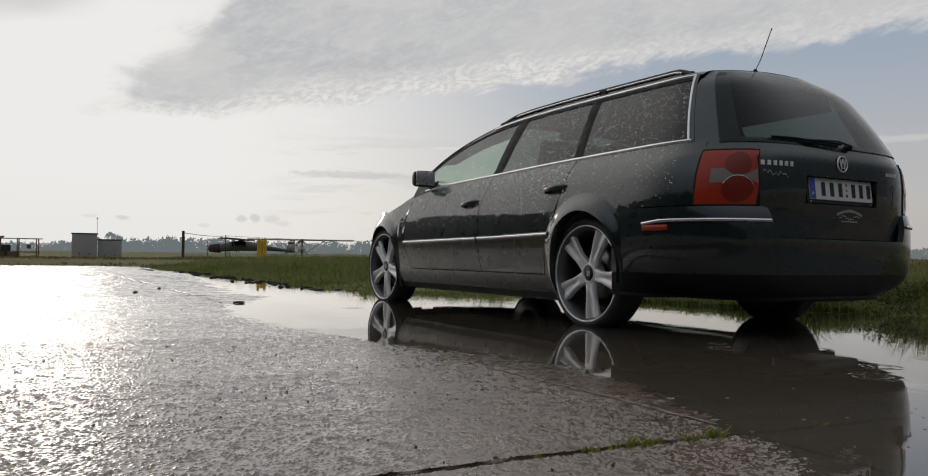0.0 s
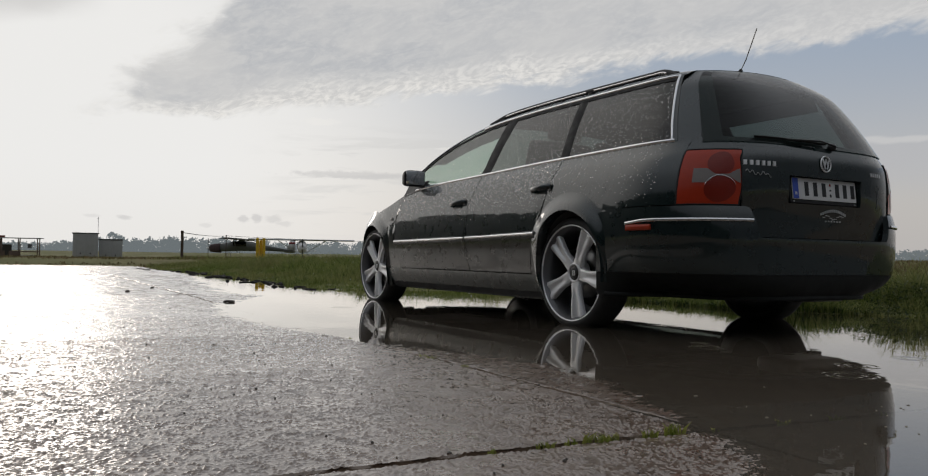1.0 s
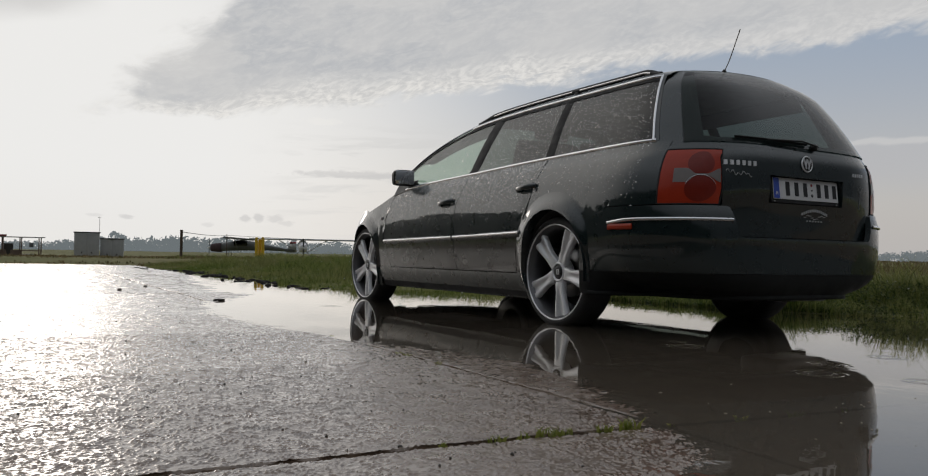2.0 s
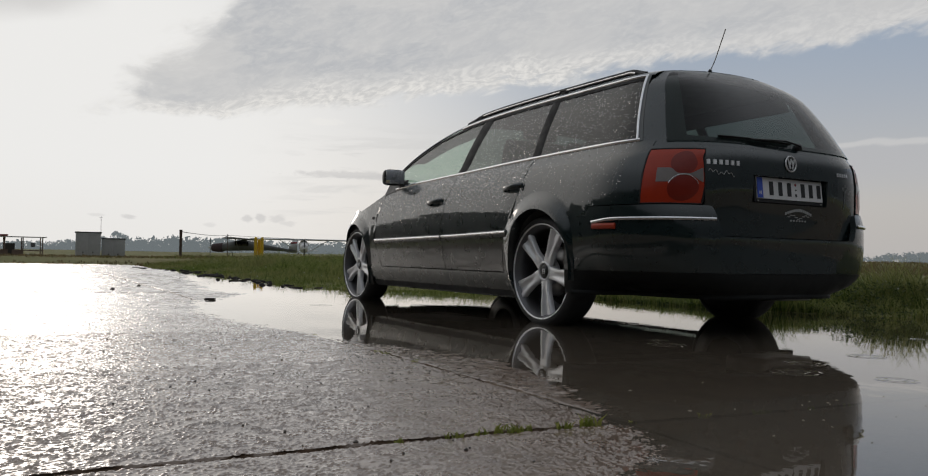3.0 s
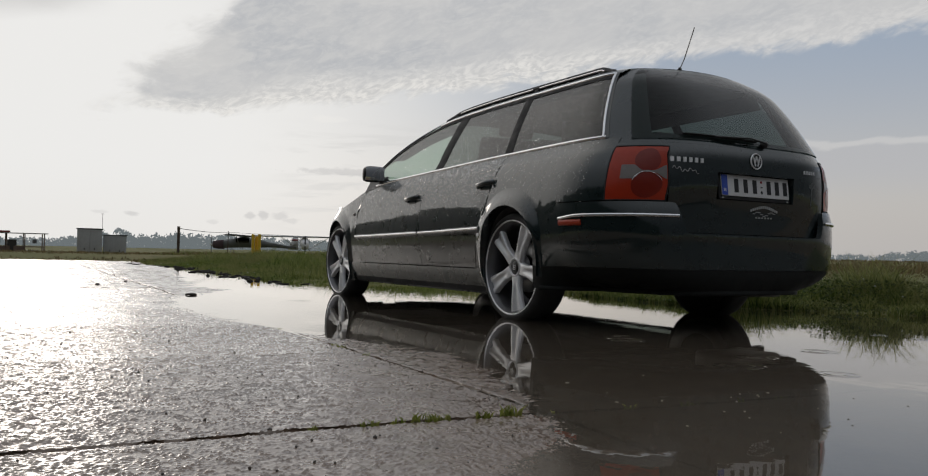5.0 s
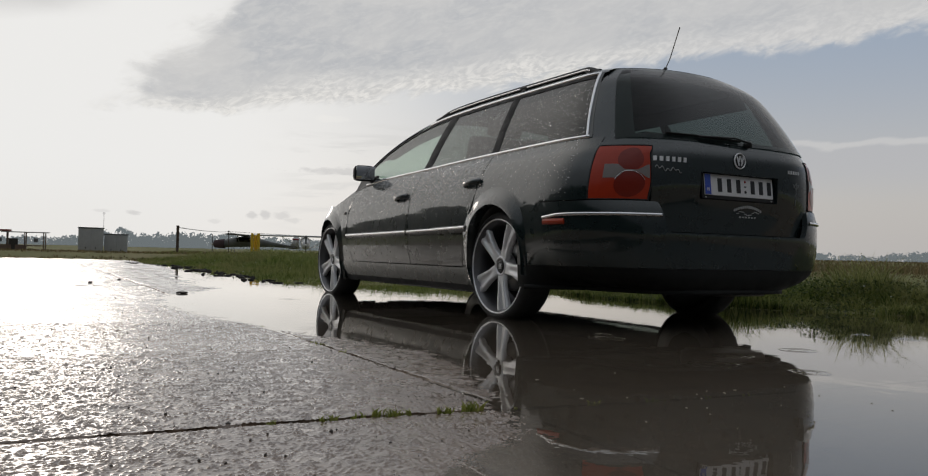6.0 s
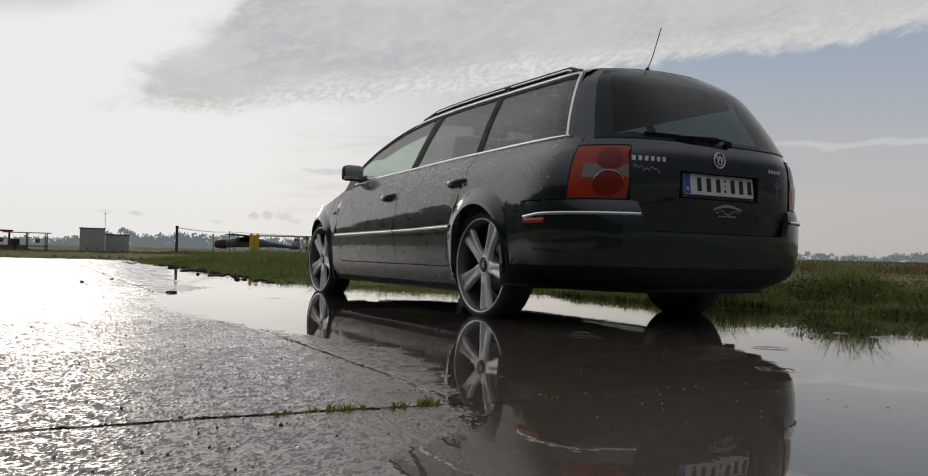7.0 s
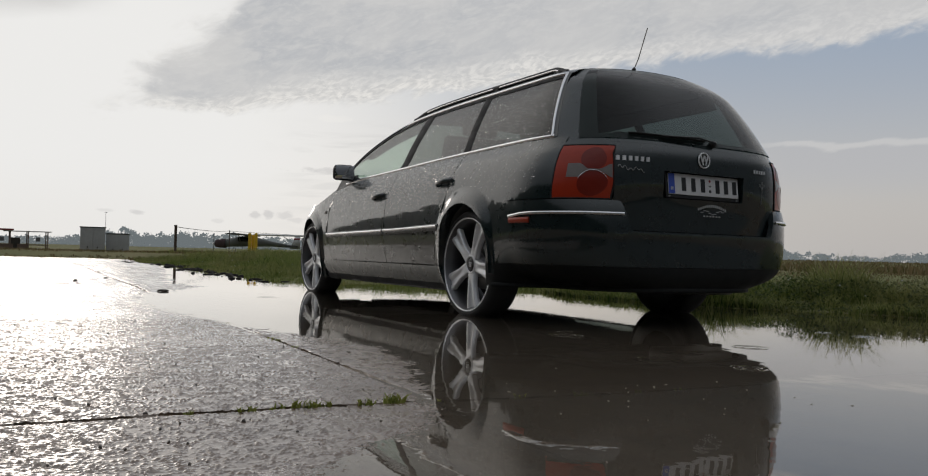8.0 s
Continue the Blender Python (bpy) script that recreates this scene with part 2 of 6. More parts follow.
def concrete_material():
    mat, k, b, o = material("wet concrete")
    p = where(k)
    big = k.noise(p, 0.7, 6.0, 0.6)
    mid = k.noise(p, 6.0, 6.0, 0.65)
    fine = k.noise(p, 95.0, 4.0, 0.7)
    vor = k.n("ShaderNodeTexVoronoi")
    k.put(vor.inputs["Vector"], p)
    k.put(vor.inputs["Scale"], 92.0)
    stone = vor.outputs["Distance"]
    vor2 = k.n("ShaderNodeTexVoronoi")
    k.put(vor2.inputs["Vector"], p)
    k.put(vor2.inputs["Scale"], 40.0)
    col = k.mix(k.ramp(big, 0.3, 0.7), (0.150, 0.108, 0.080), (0.225, 0.170, 0.128))
    col = k.mix(k.m("MULTIPLY", k.ramp(mid, 0.4, 0.75), 0.5), col, (0.070, 0.060, 0.050))
    col = k.mix(k.m("MULTIPLY", k.ramp(fine, 0.45, 0.8), 0.5), col, (0.26, 0.21, 0.165))
    speck = k.ramp(k.noise(p, 210.0, 2.0, 0.5), 0.60, 0.72)
    col = k.mix(k.m("MULTIPLY", speck, 0.45), col, (0.50, 0.45, 0.38))
    k.put(b.inputs["Base Color"], col)
    k.put(b.inputs["Roughness"], k.ramp(mid, 0.3, 0.75, 0.22, 0.42))
    # no gloss of its own where it lies under water
    wet = k.ramp(k.split(k.n("ShaderNodeNewGeometry").outputs["Position"])[2], -0.004, 0.0)
    k.put(b.inputs["Specular IOR Level"], k.m("MULTIPLY", wet, 0.16))
    k.put(b.inputs["Coat Weight"], wet)
    b.inputs["Coat IOR"].default_value = 1.70
    k.put(b.inputs["Coat Roughness"], k.ramp(mid, 0.35, 0.7, 0.02, 0.07))
    size = k.split(vor.outputs["Color"])[0]
    bead = k.m("MULTIPLY", k.ramp(stone, 0.05, 0.52, 1.0, 0.0), k.ramp(size, 0.1, 0.9, 0.25, 1.0))
    hgt = k.m("ADD", k.m("MULTIPLY", bead, 0.35), k.m("MULTIPLY", fine, 0.22))
    away = k.split(k.n("ShaderNodeNewGeometry").outputs["Position"])[1]
    hgt = k.m("MULTIPLY", hgt, k.ramp(away, -1.5, 2.5, 0.30, 1.0))
    hgt = k.m("ADD", hgt, k.m("MULTIPLY", k.ramp(vor2.outputs["Distance"], 0.05, 0.5, 1.0, 0.0), k.ramp(away, 1.0, 6.5, 0.0, 1.6)))
    k.put(b.inputs["Coat Normal"], bump(k, b, hgt, 1.0, 0.0016))
    b.inputs["Coat Tint"].default_value = (1.0, 0.93, 0.875, 1.0)
    b.inputs["Specular Tint"].default_value = (1.0, 0.93, 0.875, 1.0)
    return mat


def grass_material(name, dark, light, dry):
    mat, k, b, o = material(name)
    geo = k.n("ShaderNodeNewGeometry")
    r = geo.outputs["Random Per Island"]
    p = where(k)
    patch = k.noise(p, 0.45, 4.0)
    col = k.mix(r, dark, light)
    col = k.mix(k.m("MULTIPLY", k.ramp(k.m("ADD", patch, k.m("MULTIPLY", r, 0.25)), 0.48, 0.80), 0.8), col, dry)
    k.put(b.inputs["Base Color"], col)
    b.inputs["Roughness"].default_value = 0.45
    b.inputs["Specular IOR Level"].default_value = 0.25
    tl = k.n("ShaderNodeBsdfTranslucent")
    k.put(tl.inputs[0], col)
    mx = k.n("ShaderNodeMixShader")
    mx.inputs[0].default_value = 0.5
    mat.node_tree.links.new(b.outputs[0], mx.inputs[1])
    mat.node_tree.links.new(tl.outputs[0], mx.inputs[2])
    mat.node_tree.links.new(mx.outputs[0], o.inputs[0])
    return mat


def ground_material():
    mat, k, b, o = material("field earth and grass")
    p = where(k)
    a = k.noise(p, 0.08, 6.0, 0.6)
    c = k.noise(p, 1.7, 6.0, 0.65)
    col = k.mix(k.ramp(a, 0.35, 0.65), (0.170, 0.185, 0.075), (0.270, 0.235, 0.125))
    col = k.mix(k.m("MULTIPLY", k.ramp(c, 0.45, 0.75), 0.5), col, (0.110, 0.130, 0.048))
    k.put(b.inputs["Base Color"], col)
    b.inputs["Roughness"].default_value = 0.9
    b.inputs["Specular IOR Level"].default_value = 0.1
    bump(k, b, c, 0.8, 0.06)
    return mat


def lens_material(name, col, ribs=0.0):
    mat, k, b, o = material(name)
    p = where(k)
    k.put(b.inputs["Base Color"], k.mix(k.noise(p, 40.0, 3.0), tuple(c * 0.8 for c in col), col))
    b.inputs["Roughness"].default_value = 0.30
    b.inputs["Specular IOR Level"].default_value = 0.25
    b.inputs["Coat Weight"].default_value = 0.5
    b.inputs["Coat Roughness"].default_value = 0.04
    if ribs:
        wv = k.n("ShaderNodeTexWave")
        wv.wave_type, wv.bands_direction = "BANDS", "Z"
        k.put(wv.inputs["Vector"], p)
        wv.inputs["Scale"].default_value = ribs
        bump(k, b, wv.outputs["Fac"], 0.10, 0.001)
    return mat


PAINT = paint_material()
BLACK = simple("black plastic", (0.020, 0.020, 0.021), 0.5, 0, 0.2, 60)
UNDER = simple("dark underbody", (0.024, 0.023, 0.022), 0.85, 0, 0.3, 12)
RUBBER = simple("tyre rubber", (0.024, 0.024, 0.024), 0.62, 0, 0.25, 40, 0, 0.25)
SEAL = simple("rubber seal", (0.010, 0.010, 0.010), 0.7, 0, 0.2, 60)
CHROME = simple("satin chrome", (0.86, 0.86, 0.87), 0.16, 1.0, 0.06, 25)
ALLOY = simple("silver alloy", (0.82, 0.82, 0.83), 0.34, 0.4, 0.08, 18, 0.3)
LIP = simple("polished rim edge", (0.88, 0.88, 0.89), 0.26, 0.35, 0.06, 18, 0.5)
# dull black for the bumper's painted shade and the mirror shells
DULL_BLACK = simple("matt black with little gloss", (0.017, 0.018, 0.018), 0.55, 0, 0.2, 40)
DULL_BLACK.node_tree.nodes["Principled BSDF"].inputs["Specular IOR Level"].default_value = 0.15
# silver alloy darkened to paint the shade inside the rim
ALLOY_IN = simple("alloy barrel", (0.15, 0.15, 0.155), 0.42, 0.6, 0.15, 14)
STEEL = simple("brake steel", (0.30, 0.29, 0.28), 0.4, 1.0, 0.2, 30)
GLASS_REAR = glass_material("rear door glass", (0.15, 0.175, 0.165))
GLASS_DARK = glass_material("privacy glass", (0.13, 0.15, 0.15))
GLASS_FRONT = glass_material("green tinted glass", (0.60, 0.70, 0.64))
GLASS_TAIL = glass_material("dark tailgate glass", (0.38, 0.48, 0.455), -0.018)
CLOTH = simple("grey seat cloth", (0.035, 0.036, 0.038), 0.9, 0, 0.2, 80, 0, 0.2)
LINING = simple("grey headliner", (0.045, 0.045, 0.044), 0.95, 0, 0.1, 50)
RED_LENS = lens_material("red lamp lens", (0.47, 0.040, 0.012), 40)
DARK_LENS = lens_material("smoked red lamp lens", (0.24, 0.020, 0.010), 40)
CLEAR_LENS = lens_material("grey lamp lens", (0.26, 0.235, 0.225), 60)
ORANGE = lens_material("orange reflector", (0.46, 0.045, 0.014))
PLATE_W = simple("plate white", (0.74, 0.74, 0.74), 0.35, 0, 0.06, 30)
PLATE_B = simple("plate blue", (0.04, 0.09, 0.48), 0.35, 0, 0.06, 30)
INK = simple("plate ink", (0.012, 0.012, 0.014), 0.4)
INK_RED = simple("crest red", (0.30, 0.03, 0.03), 0.4)
DECAL = simple("pale sticker film", (0.42, 0.43, 0.43), 0.5, 0, 0.1, 80)
DECAL_DIM = simple("thin grey sticker film", (0.16, 0.17, 0.17), 0.5, 0, 0.15, 80)
WATER = water_material()
CONCRETE = concrete_material()
GROUND = ground_material()
GRASS = grass_material("verge grass", (0.055, 0.095, 0.018), (0.270, 0.345, 0.075), (0.330, 0.310, 0.130))
# leaf green set darker, as this bank gets no backlight
CLOVER_SHADED = grass_material("bank clover in painted shade", (0.022, 0.045, 0.010), (0.085, 0.135, 0.030), (0.120, 0.130, 0.050))
WEED = grass_material("joint weeds", (0.150, 0.190, 0.030), (0.300, 0.340, 0.070), (0.340, 0.320, 0.110))
FIELD_GRASS = grass_material("dry field grass", (0.108, 0.100, 0.041), (0.185, 0.152, 0.076), (0.245, 0.178, 0.096))
FLOWER = simple("white flower heads", (0.70, 0.70, 0.66), 0.8, 0, 0.1, 30)
LEAF = grass_material("tree leaves", (0.020, 0.032, 0.014), (0.045, 0.062, 0.026), (0.060, 0.068, 0.034))
DROP = glass_material("raindrop", (0.80, 0.80, 0.80), 0.5)
MUD = simple("wet black mud", (0.022, 0.018, 0.014), 0.7, 0, 0.3, 30)
STONE = simple("dark pebble", (0.085, 0.070, 0.058), 0.5, 0, 0.35, 60)
SHEET = simple("grey sheet metal", (0.46, 0.46, 0.47), 0.6, 0.3, 0.15, 3)
WHITEWALL = simple("off-white boards", (0.62, 0.60, 0.57), 0.7, 0, 0.1, 3)
BROWN = simple("brown boards", (0.17, 0.12, 0.095), 0.8, 0, 0.3, 4)
REDROOF = simple("dull red fascia", (0.26, 0.06, 0.05), 0.6, 0, 0.2, 4)
WOOD = simple("weathered post wood", (0.085, 0.060, 0.045), 0.85, 0, 0.3, 20, 0, 0.4)
YELLOW = simple("yellow painted steel", (0.72, 0.46, 0.03), 0.45, 0, 0.1, 12)
CANVAS = simple("grey canvas cover", (0.13, 0.13, 0.125), 0.9, 0, 0.25, 5)
PLANE_W = simple("white aircraft paint", (0.66, 0.66, 0.66), 0.4, 0, 0.08, 4)
PLANE_R = simple("red aircraft stripe", (0.33, 0.05, 0.05), 0.4, 0, 0.1, 4)
PLANE_G = simple("grey-green aircraft paint", (0.15, 0.155, 0.15), 0.5, 0, 0.12, 4)
WIRE = simple("fence wire", (0.10, 0.10, 0.10), 0.6, 0.5, 0.1, 10)


# ---- mesh helpers ----
def mesh_of(name, bm, mat, smooth=True):
    me = bpy.data.meshes.new(name)
    bm.to_mesh(me)
    bm.free()
    me.materials.append(mat)
    if smooth:
        for f in me.polygons:
            f.use_smooth = True
    return me


def part(name, bm, mat, parent, label="", smooth=True, m=None):
    ob = new(name, mesh_of(name, bm, mat, smooth))
    if parent is not None:
        ob.parent = parent
    if m is not None:
        ob.matrix_basis = m
    if label:
        tagged(ob, label)
    return ob


def thing(name, label, category, m=None, group="", kind=""):
    ob = new(name)
    ob.empty_display_size = 0.2
    if m is not None:
        ob.matrix_basis = m
    return tagged(ob, label, category, group, kind)


def join(*bms):
    out = bms[0]
    for b in bms[1:]:
        me = bpy.data.meshes.new("tmp")
        b.to_mesh(me)
        b.free()
        out.from_mesh(me)
        bpy.data.meshes.remove(me)
    return out


def box(sx, sy, sz, at=(0, 0, 0), bevel=0.0, m=None, seg=2):
    bm = bmesh.new()
    bmesh.ops.create_cube(bm, size=1.0)
    bmesh.ops.scale(bm, vec=(sx, sy, sz), verts=bm.verts)
    if bevel:
        bmesh.ops.bevel(bm, geom=list(bm.edges), offset=bevel, segments=seg, profile=0.7, affect="EDGES")
    if m is not None:
        bmesh.ops.transform(bm, matrix=m, verts=bm.verts)
    bmesh.ops.translate(bm, vec=at, verts=bm.verts)
    return bm


def patch(us, vs, fn, skip=None, depth=0.012, flip=False):
    """A curved panel: a grid of fn(u, v), with its rim turned inwards by depth. skip(i, j) leaves a hole."""
    bm = bmesh.new()
    g = [[bm.verts.new(fn(u, v)) for v in vs] for u in us]
    for i in range(len(us) - 1):
        for j in range(len(vs) - 1):
            if skip and skip(i, j):
                continue
            q = [g[i][j], g[i + 1][j], g[i + 1][j + 1], g[i][j + 1]]
            if flip:
                q.reverse()
            try:
                bm.faces.new(q)
            except ValueError:
                pass
    bmesh.ops.remove_doubles(bm, verts=bm.verts, dist=0.0004)
    loose = [v for v in bm.verts if not v.link_faces]
    bmesh.ops.delete(bm, geom=loose, context="VERTS")
    bm.normal_update()
    if depth:
        nrm = {v: v.normal.copy() for v in bm.verts}
        rim = [e for e in bm.edges if e.is_boundary]
        inner = {}
        for e in rim:
            for v in e.verts:
                if v not in inner:
                    inner[v] = bm.verts.new(v.co - nrm[v] * depth)
        for e in rim:
            e.smooth = False
            lp = e.link_loops[0]
            a, b = lp.vert, lp.link_loop_next.vert
            try:
                bm.faces.new((b, a, inner[a], inner[b]))
            except ValueError:
                pass
    return bm


def sweep(pts, prof, up=None, cap=True):
    """A bar along pts; prof is a closed list of (side, up) offsets."""
    bm = bmesh.new()
    rings = []
    n = len(pts)
    pts = [Vector(p) for p in pts]
    for i, p in enumerate(pts):
        t = (pts[min(i + 1, n - 1)] - pts[max(i - 1, 0)]).normalized()
        u = Vector(up[i] if isinstance(up, list) else (up or (0, 0, 1)))
        s = t.cross(u).normalized()
        u = s.cross(t).normalized()
        rings.append([bm.verts.new(p + s * a + u * b) for a, b in prof])
    m = len(prof)
    for i in range(n - 1):
        for j in range(m):
            bm.faces.new((rings[i][j], rings[i + 1][j], rings[i + 1][(j + 1) % m], rings[i][(j + 1) % m]))
    if cap:
        for end in (bm.faces.new(rings[0]), bm.faces.new(rings[-1][::-1])):
            for e in end.edges:
                e.smooth = False
    bmesh.ops.recalc_face_normals(bm, faces=bm.faces)
    return bm


def ring(r, k=8, sx=1.0, sy=1.0):
    return [(r * sx * math.cos(2 * math.pi * i / k), r * sy * math.sin(2 * math.pi * i / k)) for i in range(k)]


def lathe(profile, seg=48, axis="x", arc=2 * math.pi):
    """Turns a profile of (axial, radius) round the x axis."""
    bm = bmesh.new()
    full = abs(arc - 2 * math.pi) < 1e-6
    cnt = seg if full else seg + 1
    rows = []
    for i in range(cnt):
        a = arc * i / seg
        rows.append([bm.verts.new((ax, r * math.cos(a), r * math.sin(a))) for ax, r in profile])
    for i in range(seg):
        p, q = rows[i], rows[(i + 1) % cnt]
        for j in range(len(profile) - 1):
            bm.faces.new((p[j], p[j + 1], q[j + 1], q[j]))
    bmesh.ops.remove_doubles(bm, verts=bm.verts, dist=1e-5)
    bmesh.ops.recalc_face_normals(bm, faces=bm.faces)
    return bm


def lerp(a, b, t):
    return a + (b - a) * t


def curve(pairs):
    """A smooth function through (x, y) pairs."""
    xs = [p[0] for p in pairs]
    ys = [p[1] for p in pairs]

    def f(x):
        if x <= xs[0]:
            return ys[0]
        if x >= xs[-1]:
            return ys[-1]
        i = max(j for j in range(len(xs) - 1) if xs[j] <= x)
        h = xs[i + 1] - xs[i]
        t = (x - xs[i]) / h

        def slope(j):
            if j == 0 or j == len(xs) - 1:
                return (ys[min(j + 1, len(xs) - 1)] - ys[max(j - 1, 0)]) / (xs[min(j + 1, len(xs) - 1)] - xs[max(j - 1, 0)])
            d0 = (ys[j] - ys[j - 1]) / (xs[j] - xs[j - 1])
            d1 = (ys[j + 1] - ys[j]) / (xs[j + 1] - xs[j])
            return 0.0 if d0 * d1 <= 0 else 2 * d0 * d1 / (d0 + d1)
        a, c = slope(i) * h, slope(i + 1) * h
        return ys[i] * (2 * t**3 - 3 * t**2 + 1) + a * (t**3 - 2 * t**2 + t) + ys[i + 1] * (3 * t**2 - 2 * t**3) + c * (t**3 - t**2)
    return f


def steps(a, b, n):
    return [a + (b - a) * i / n for i in range(n + 1)]


# ---- ground ----
SLAB_TURN = radians(-1.2)
CORNER = Vector((-2.28, -2.40))
EA = Vector((math.cos(SLAB_TURN), math.sin(SLAB_TURN)))        # across the slabs
EB = Vector((-math.sin(SLAB_TURN), math.cos(SLAB_TURN)))       # along the slabs
puddle_x = curve([(-7.0, -4.6), (-4.5, -3.7), (-3.4, -3.20), (-2.95, -2.82), (-2.7, -2.58), (-2.45, -2.36), (-2.05, -2.17), (-1.65, -2.02),
                  (-1.25, -1.95), (-0.9, -2.06), (-0.4, -2.24), (0.4, -2.36), (1.5, -2.43), (2.1, -2.33), (2.8, -1.95), (3.6, -1.60),
                  (4.6, -1.62), (6.0, -1.45), (9.0, -0.95), (12.0, -0.60), (15.0, -0.42), (19.0, -0.4)])
verge_x = curve([(-12.0, 40.0), (-5.0, 40.0), (-4.2, 12.0), (-3.3, 5.0), (-2.3, 3.05), (-1.2, 2.50), (-0.5, 2.13), (0.1, 1.72), (0.8, 1.40), (1.5, 1.34), (2.2, 1.42), (2.8, 1.60), (3.4, 1.70), (3.9, 1.20), (4.25, 0.0),
                 (4.7, -0.45), (5.6, -0.52), (7.0, -0.40), (8.5, -0.38), (11.0, -0.20), (12.2, -0.32), (13.5, -0.62), (15.5, -0.45), (17.5, -0.2)])
PAD_END = 17.4


def nz(x, y, s, k=0.0):
    return noise.noise(Vector((x * s, y * s, k)))


def grit(x, y):
    """Coarse wet aggregate that stands proud of the slabs."""
    d = noise.voronoi(Vector((x * 102.0, y * 102.0, 0.0)))[0]
    gap = d[1] - d[0]
    bead = max(0.0, 1.0 - (d[0] / 0.56) ** 2) * smooth01(0.0, 0.22, gap)
    tall = 0.60 + 1.1 * max(0.0, nz(x, y, 33.0, 7.0) + 0.30)
    return lerp(0.0025, 0.0030, smooth01(-2.0, 0.8, y)) * bead * tall + 0.0005 * nz(x, y, 30.0, 8.0)


def slab_z(x, y):
    d = puddle_x(y) - x
    d += 0.10 * nz(x, y, 1.3) + 0.05 * nz(x, y, 4.0, 3.0)
    z = 0.020 * (1 - math.exp(-d / 0.9)) if d > 0 else -0.028 * (1 - math.exp(d / 0.8))
    dry = smooth01(-0.35, 0.15, d)
    rough = 0.0022 * nz(x, y, 7.0, 5.0) + 0.0040 * smooth01(-0.5, 4.5, y) * (nz(x, y, 3.1, 6.0) + nz(x, y, 9.0, 2.0)) + smooth01(-0.5, 4.0, y) * (0.0030 * nz(x, y, 15.0, 4.0) + 0.0022 * nz(x, y, 28.0, 1.0))
    far = smooth01(2.2, 6.0, y)
    if far > 0:
        rough += far * (0.0055 * nz(x, y, 11.0, 11.0) + 0.0045 * nz(x, y, 19.0, 12.0))
    return z + 0.0006 * nz(x, y, 22.0, 9.0) + rough * lerp(0.25, 1.0, dry)


def smooth01(a, b, x):
    t = min(1.0, max(0.0, (x - a) / (b - a)))
    return t * t * (3 - 2 * t)


def past_edge(x, y):
    """How far (x, y) lies beyond the edge of the concrete."""
    e = (x - verge_x(y)) * 0.88 if y < PAD_END + 1.5 else 9.0
    e += 0.14 * nz(x, y, 1.1, 2.0)
    return max(e, y - PAD_END + 0.25 * nz(x, y, 0.5, 4.0))


def ground_z(x, y):
    e = past_edge(x, y) if -16 < y < 20 and x > -8 else (-1.0 if y < PAD_END and x < (4 if y > -16 else 34) else 5.0)
    z = -0.10 if e < -0.6 else lerp(-0.10, 0.0, smooth01(-0.6, 0.0, e)) if e < 0 else lerp(0.075, 0.022, smooth01(0.2, 0.9, y)) * smooth01(0.0, 0.9, e) + 0.13 * smooth01(0.4, 5.0, e) * smooth01(1.5, 3.5, y) + lerp(0.03, 0.012, smooth01(0.2, 0.9, y)) * nz(x, y, 0.7) * smooth01(0.3, 1.5, e)
    d = math.hypot(x + 3.5, y + 3.9)
    az = math.degrees(math.atan2(x + 3.5, y + 3.9))
    far = lerp(-0.95, 0.30, smooth01(8.0, 46.0, az)) if -40 < az < 140 else -0.1
    return z + far * smooth01(22.0, 95.0, d)


def build_ground():
    rad = [0.0]
    while rad[-1] < 3000:
        rad.append(rad[-1] + max(0.5, rad[-1] * 0.055))
    seg = 180
    bm = bmesh.new()
    rows = []
    c = Vector((1.0, 5.0))
    for r in rad:
        row = []
        for i in range(seg):
            a = 2 * math.pi * i / seg
            x, y = c.x + r * math.cos(a), c.y + r * math.sin(a)
            row.append(bm.verts.new((x, y, ground_z(x, y))))
        rows.append(row)
    for p, q in zip(rows, rows[1:]):
        for i in range(seg):
            j = (i + 1) % seg
            bm.faces.new((p[i], q[i], q[j], p[j]))
    bmesh.ops.remove_doubles(bm, verts=rows[0], dist=0.001)
    bmesh.ops.recalc_face_normals(bm, faces=bm.faces)
    return tagged(part("ground", bm, GROUND, None), "flat airfield meadow of short summer grass", "ground", kind="structure")


def graded(runs):
    """Stations from (start, end, step) runs, with two narrow rows at each end for the edge."""
    a0, a1 = runs[0][0], runs[-1][1]
    mid = []
    for p, q, st in runs:
        mid += steps(max(p, a0 + 0.012), min(q, a1 - 0.012), max(2, round((q - p) / st)))[:-1]
    return [a0, a0 + 0.004] + mid + [a1 - 0.012, a1 - 0.004, a1]


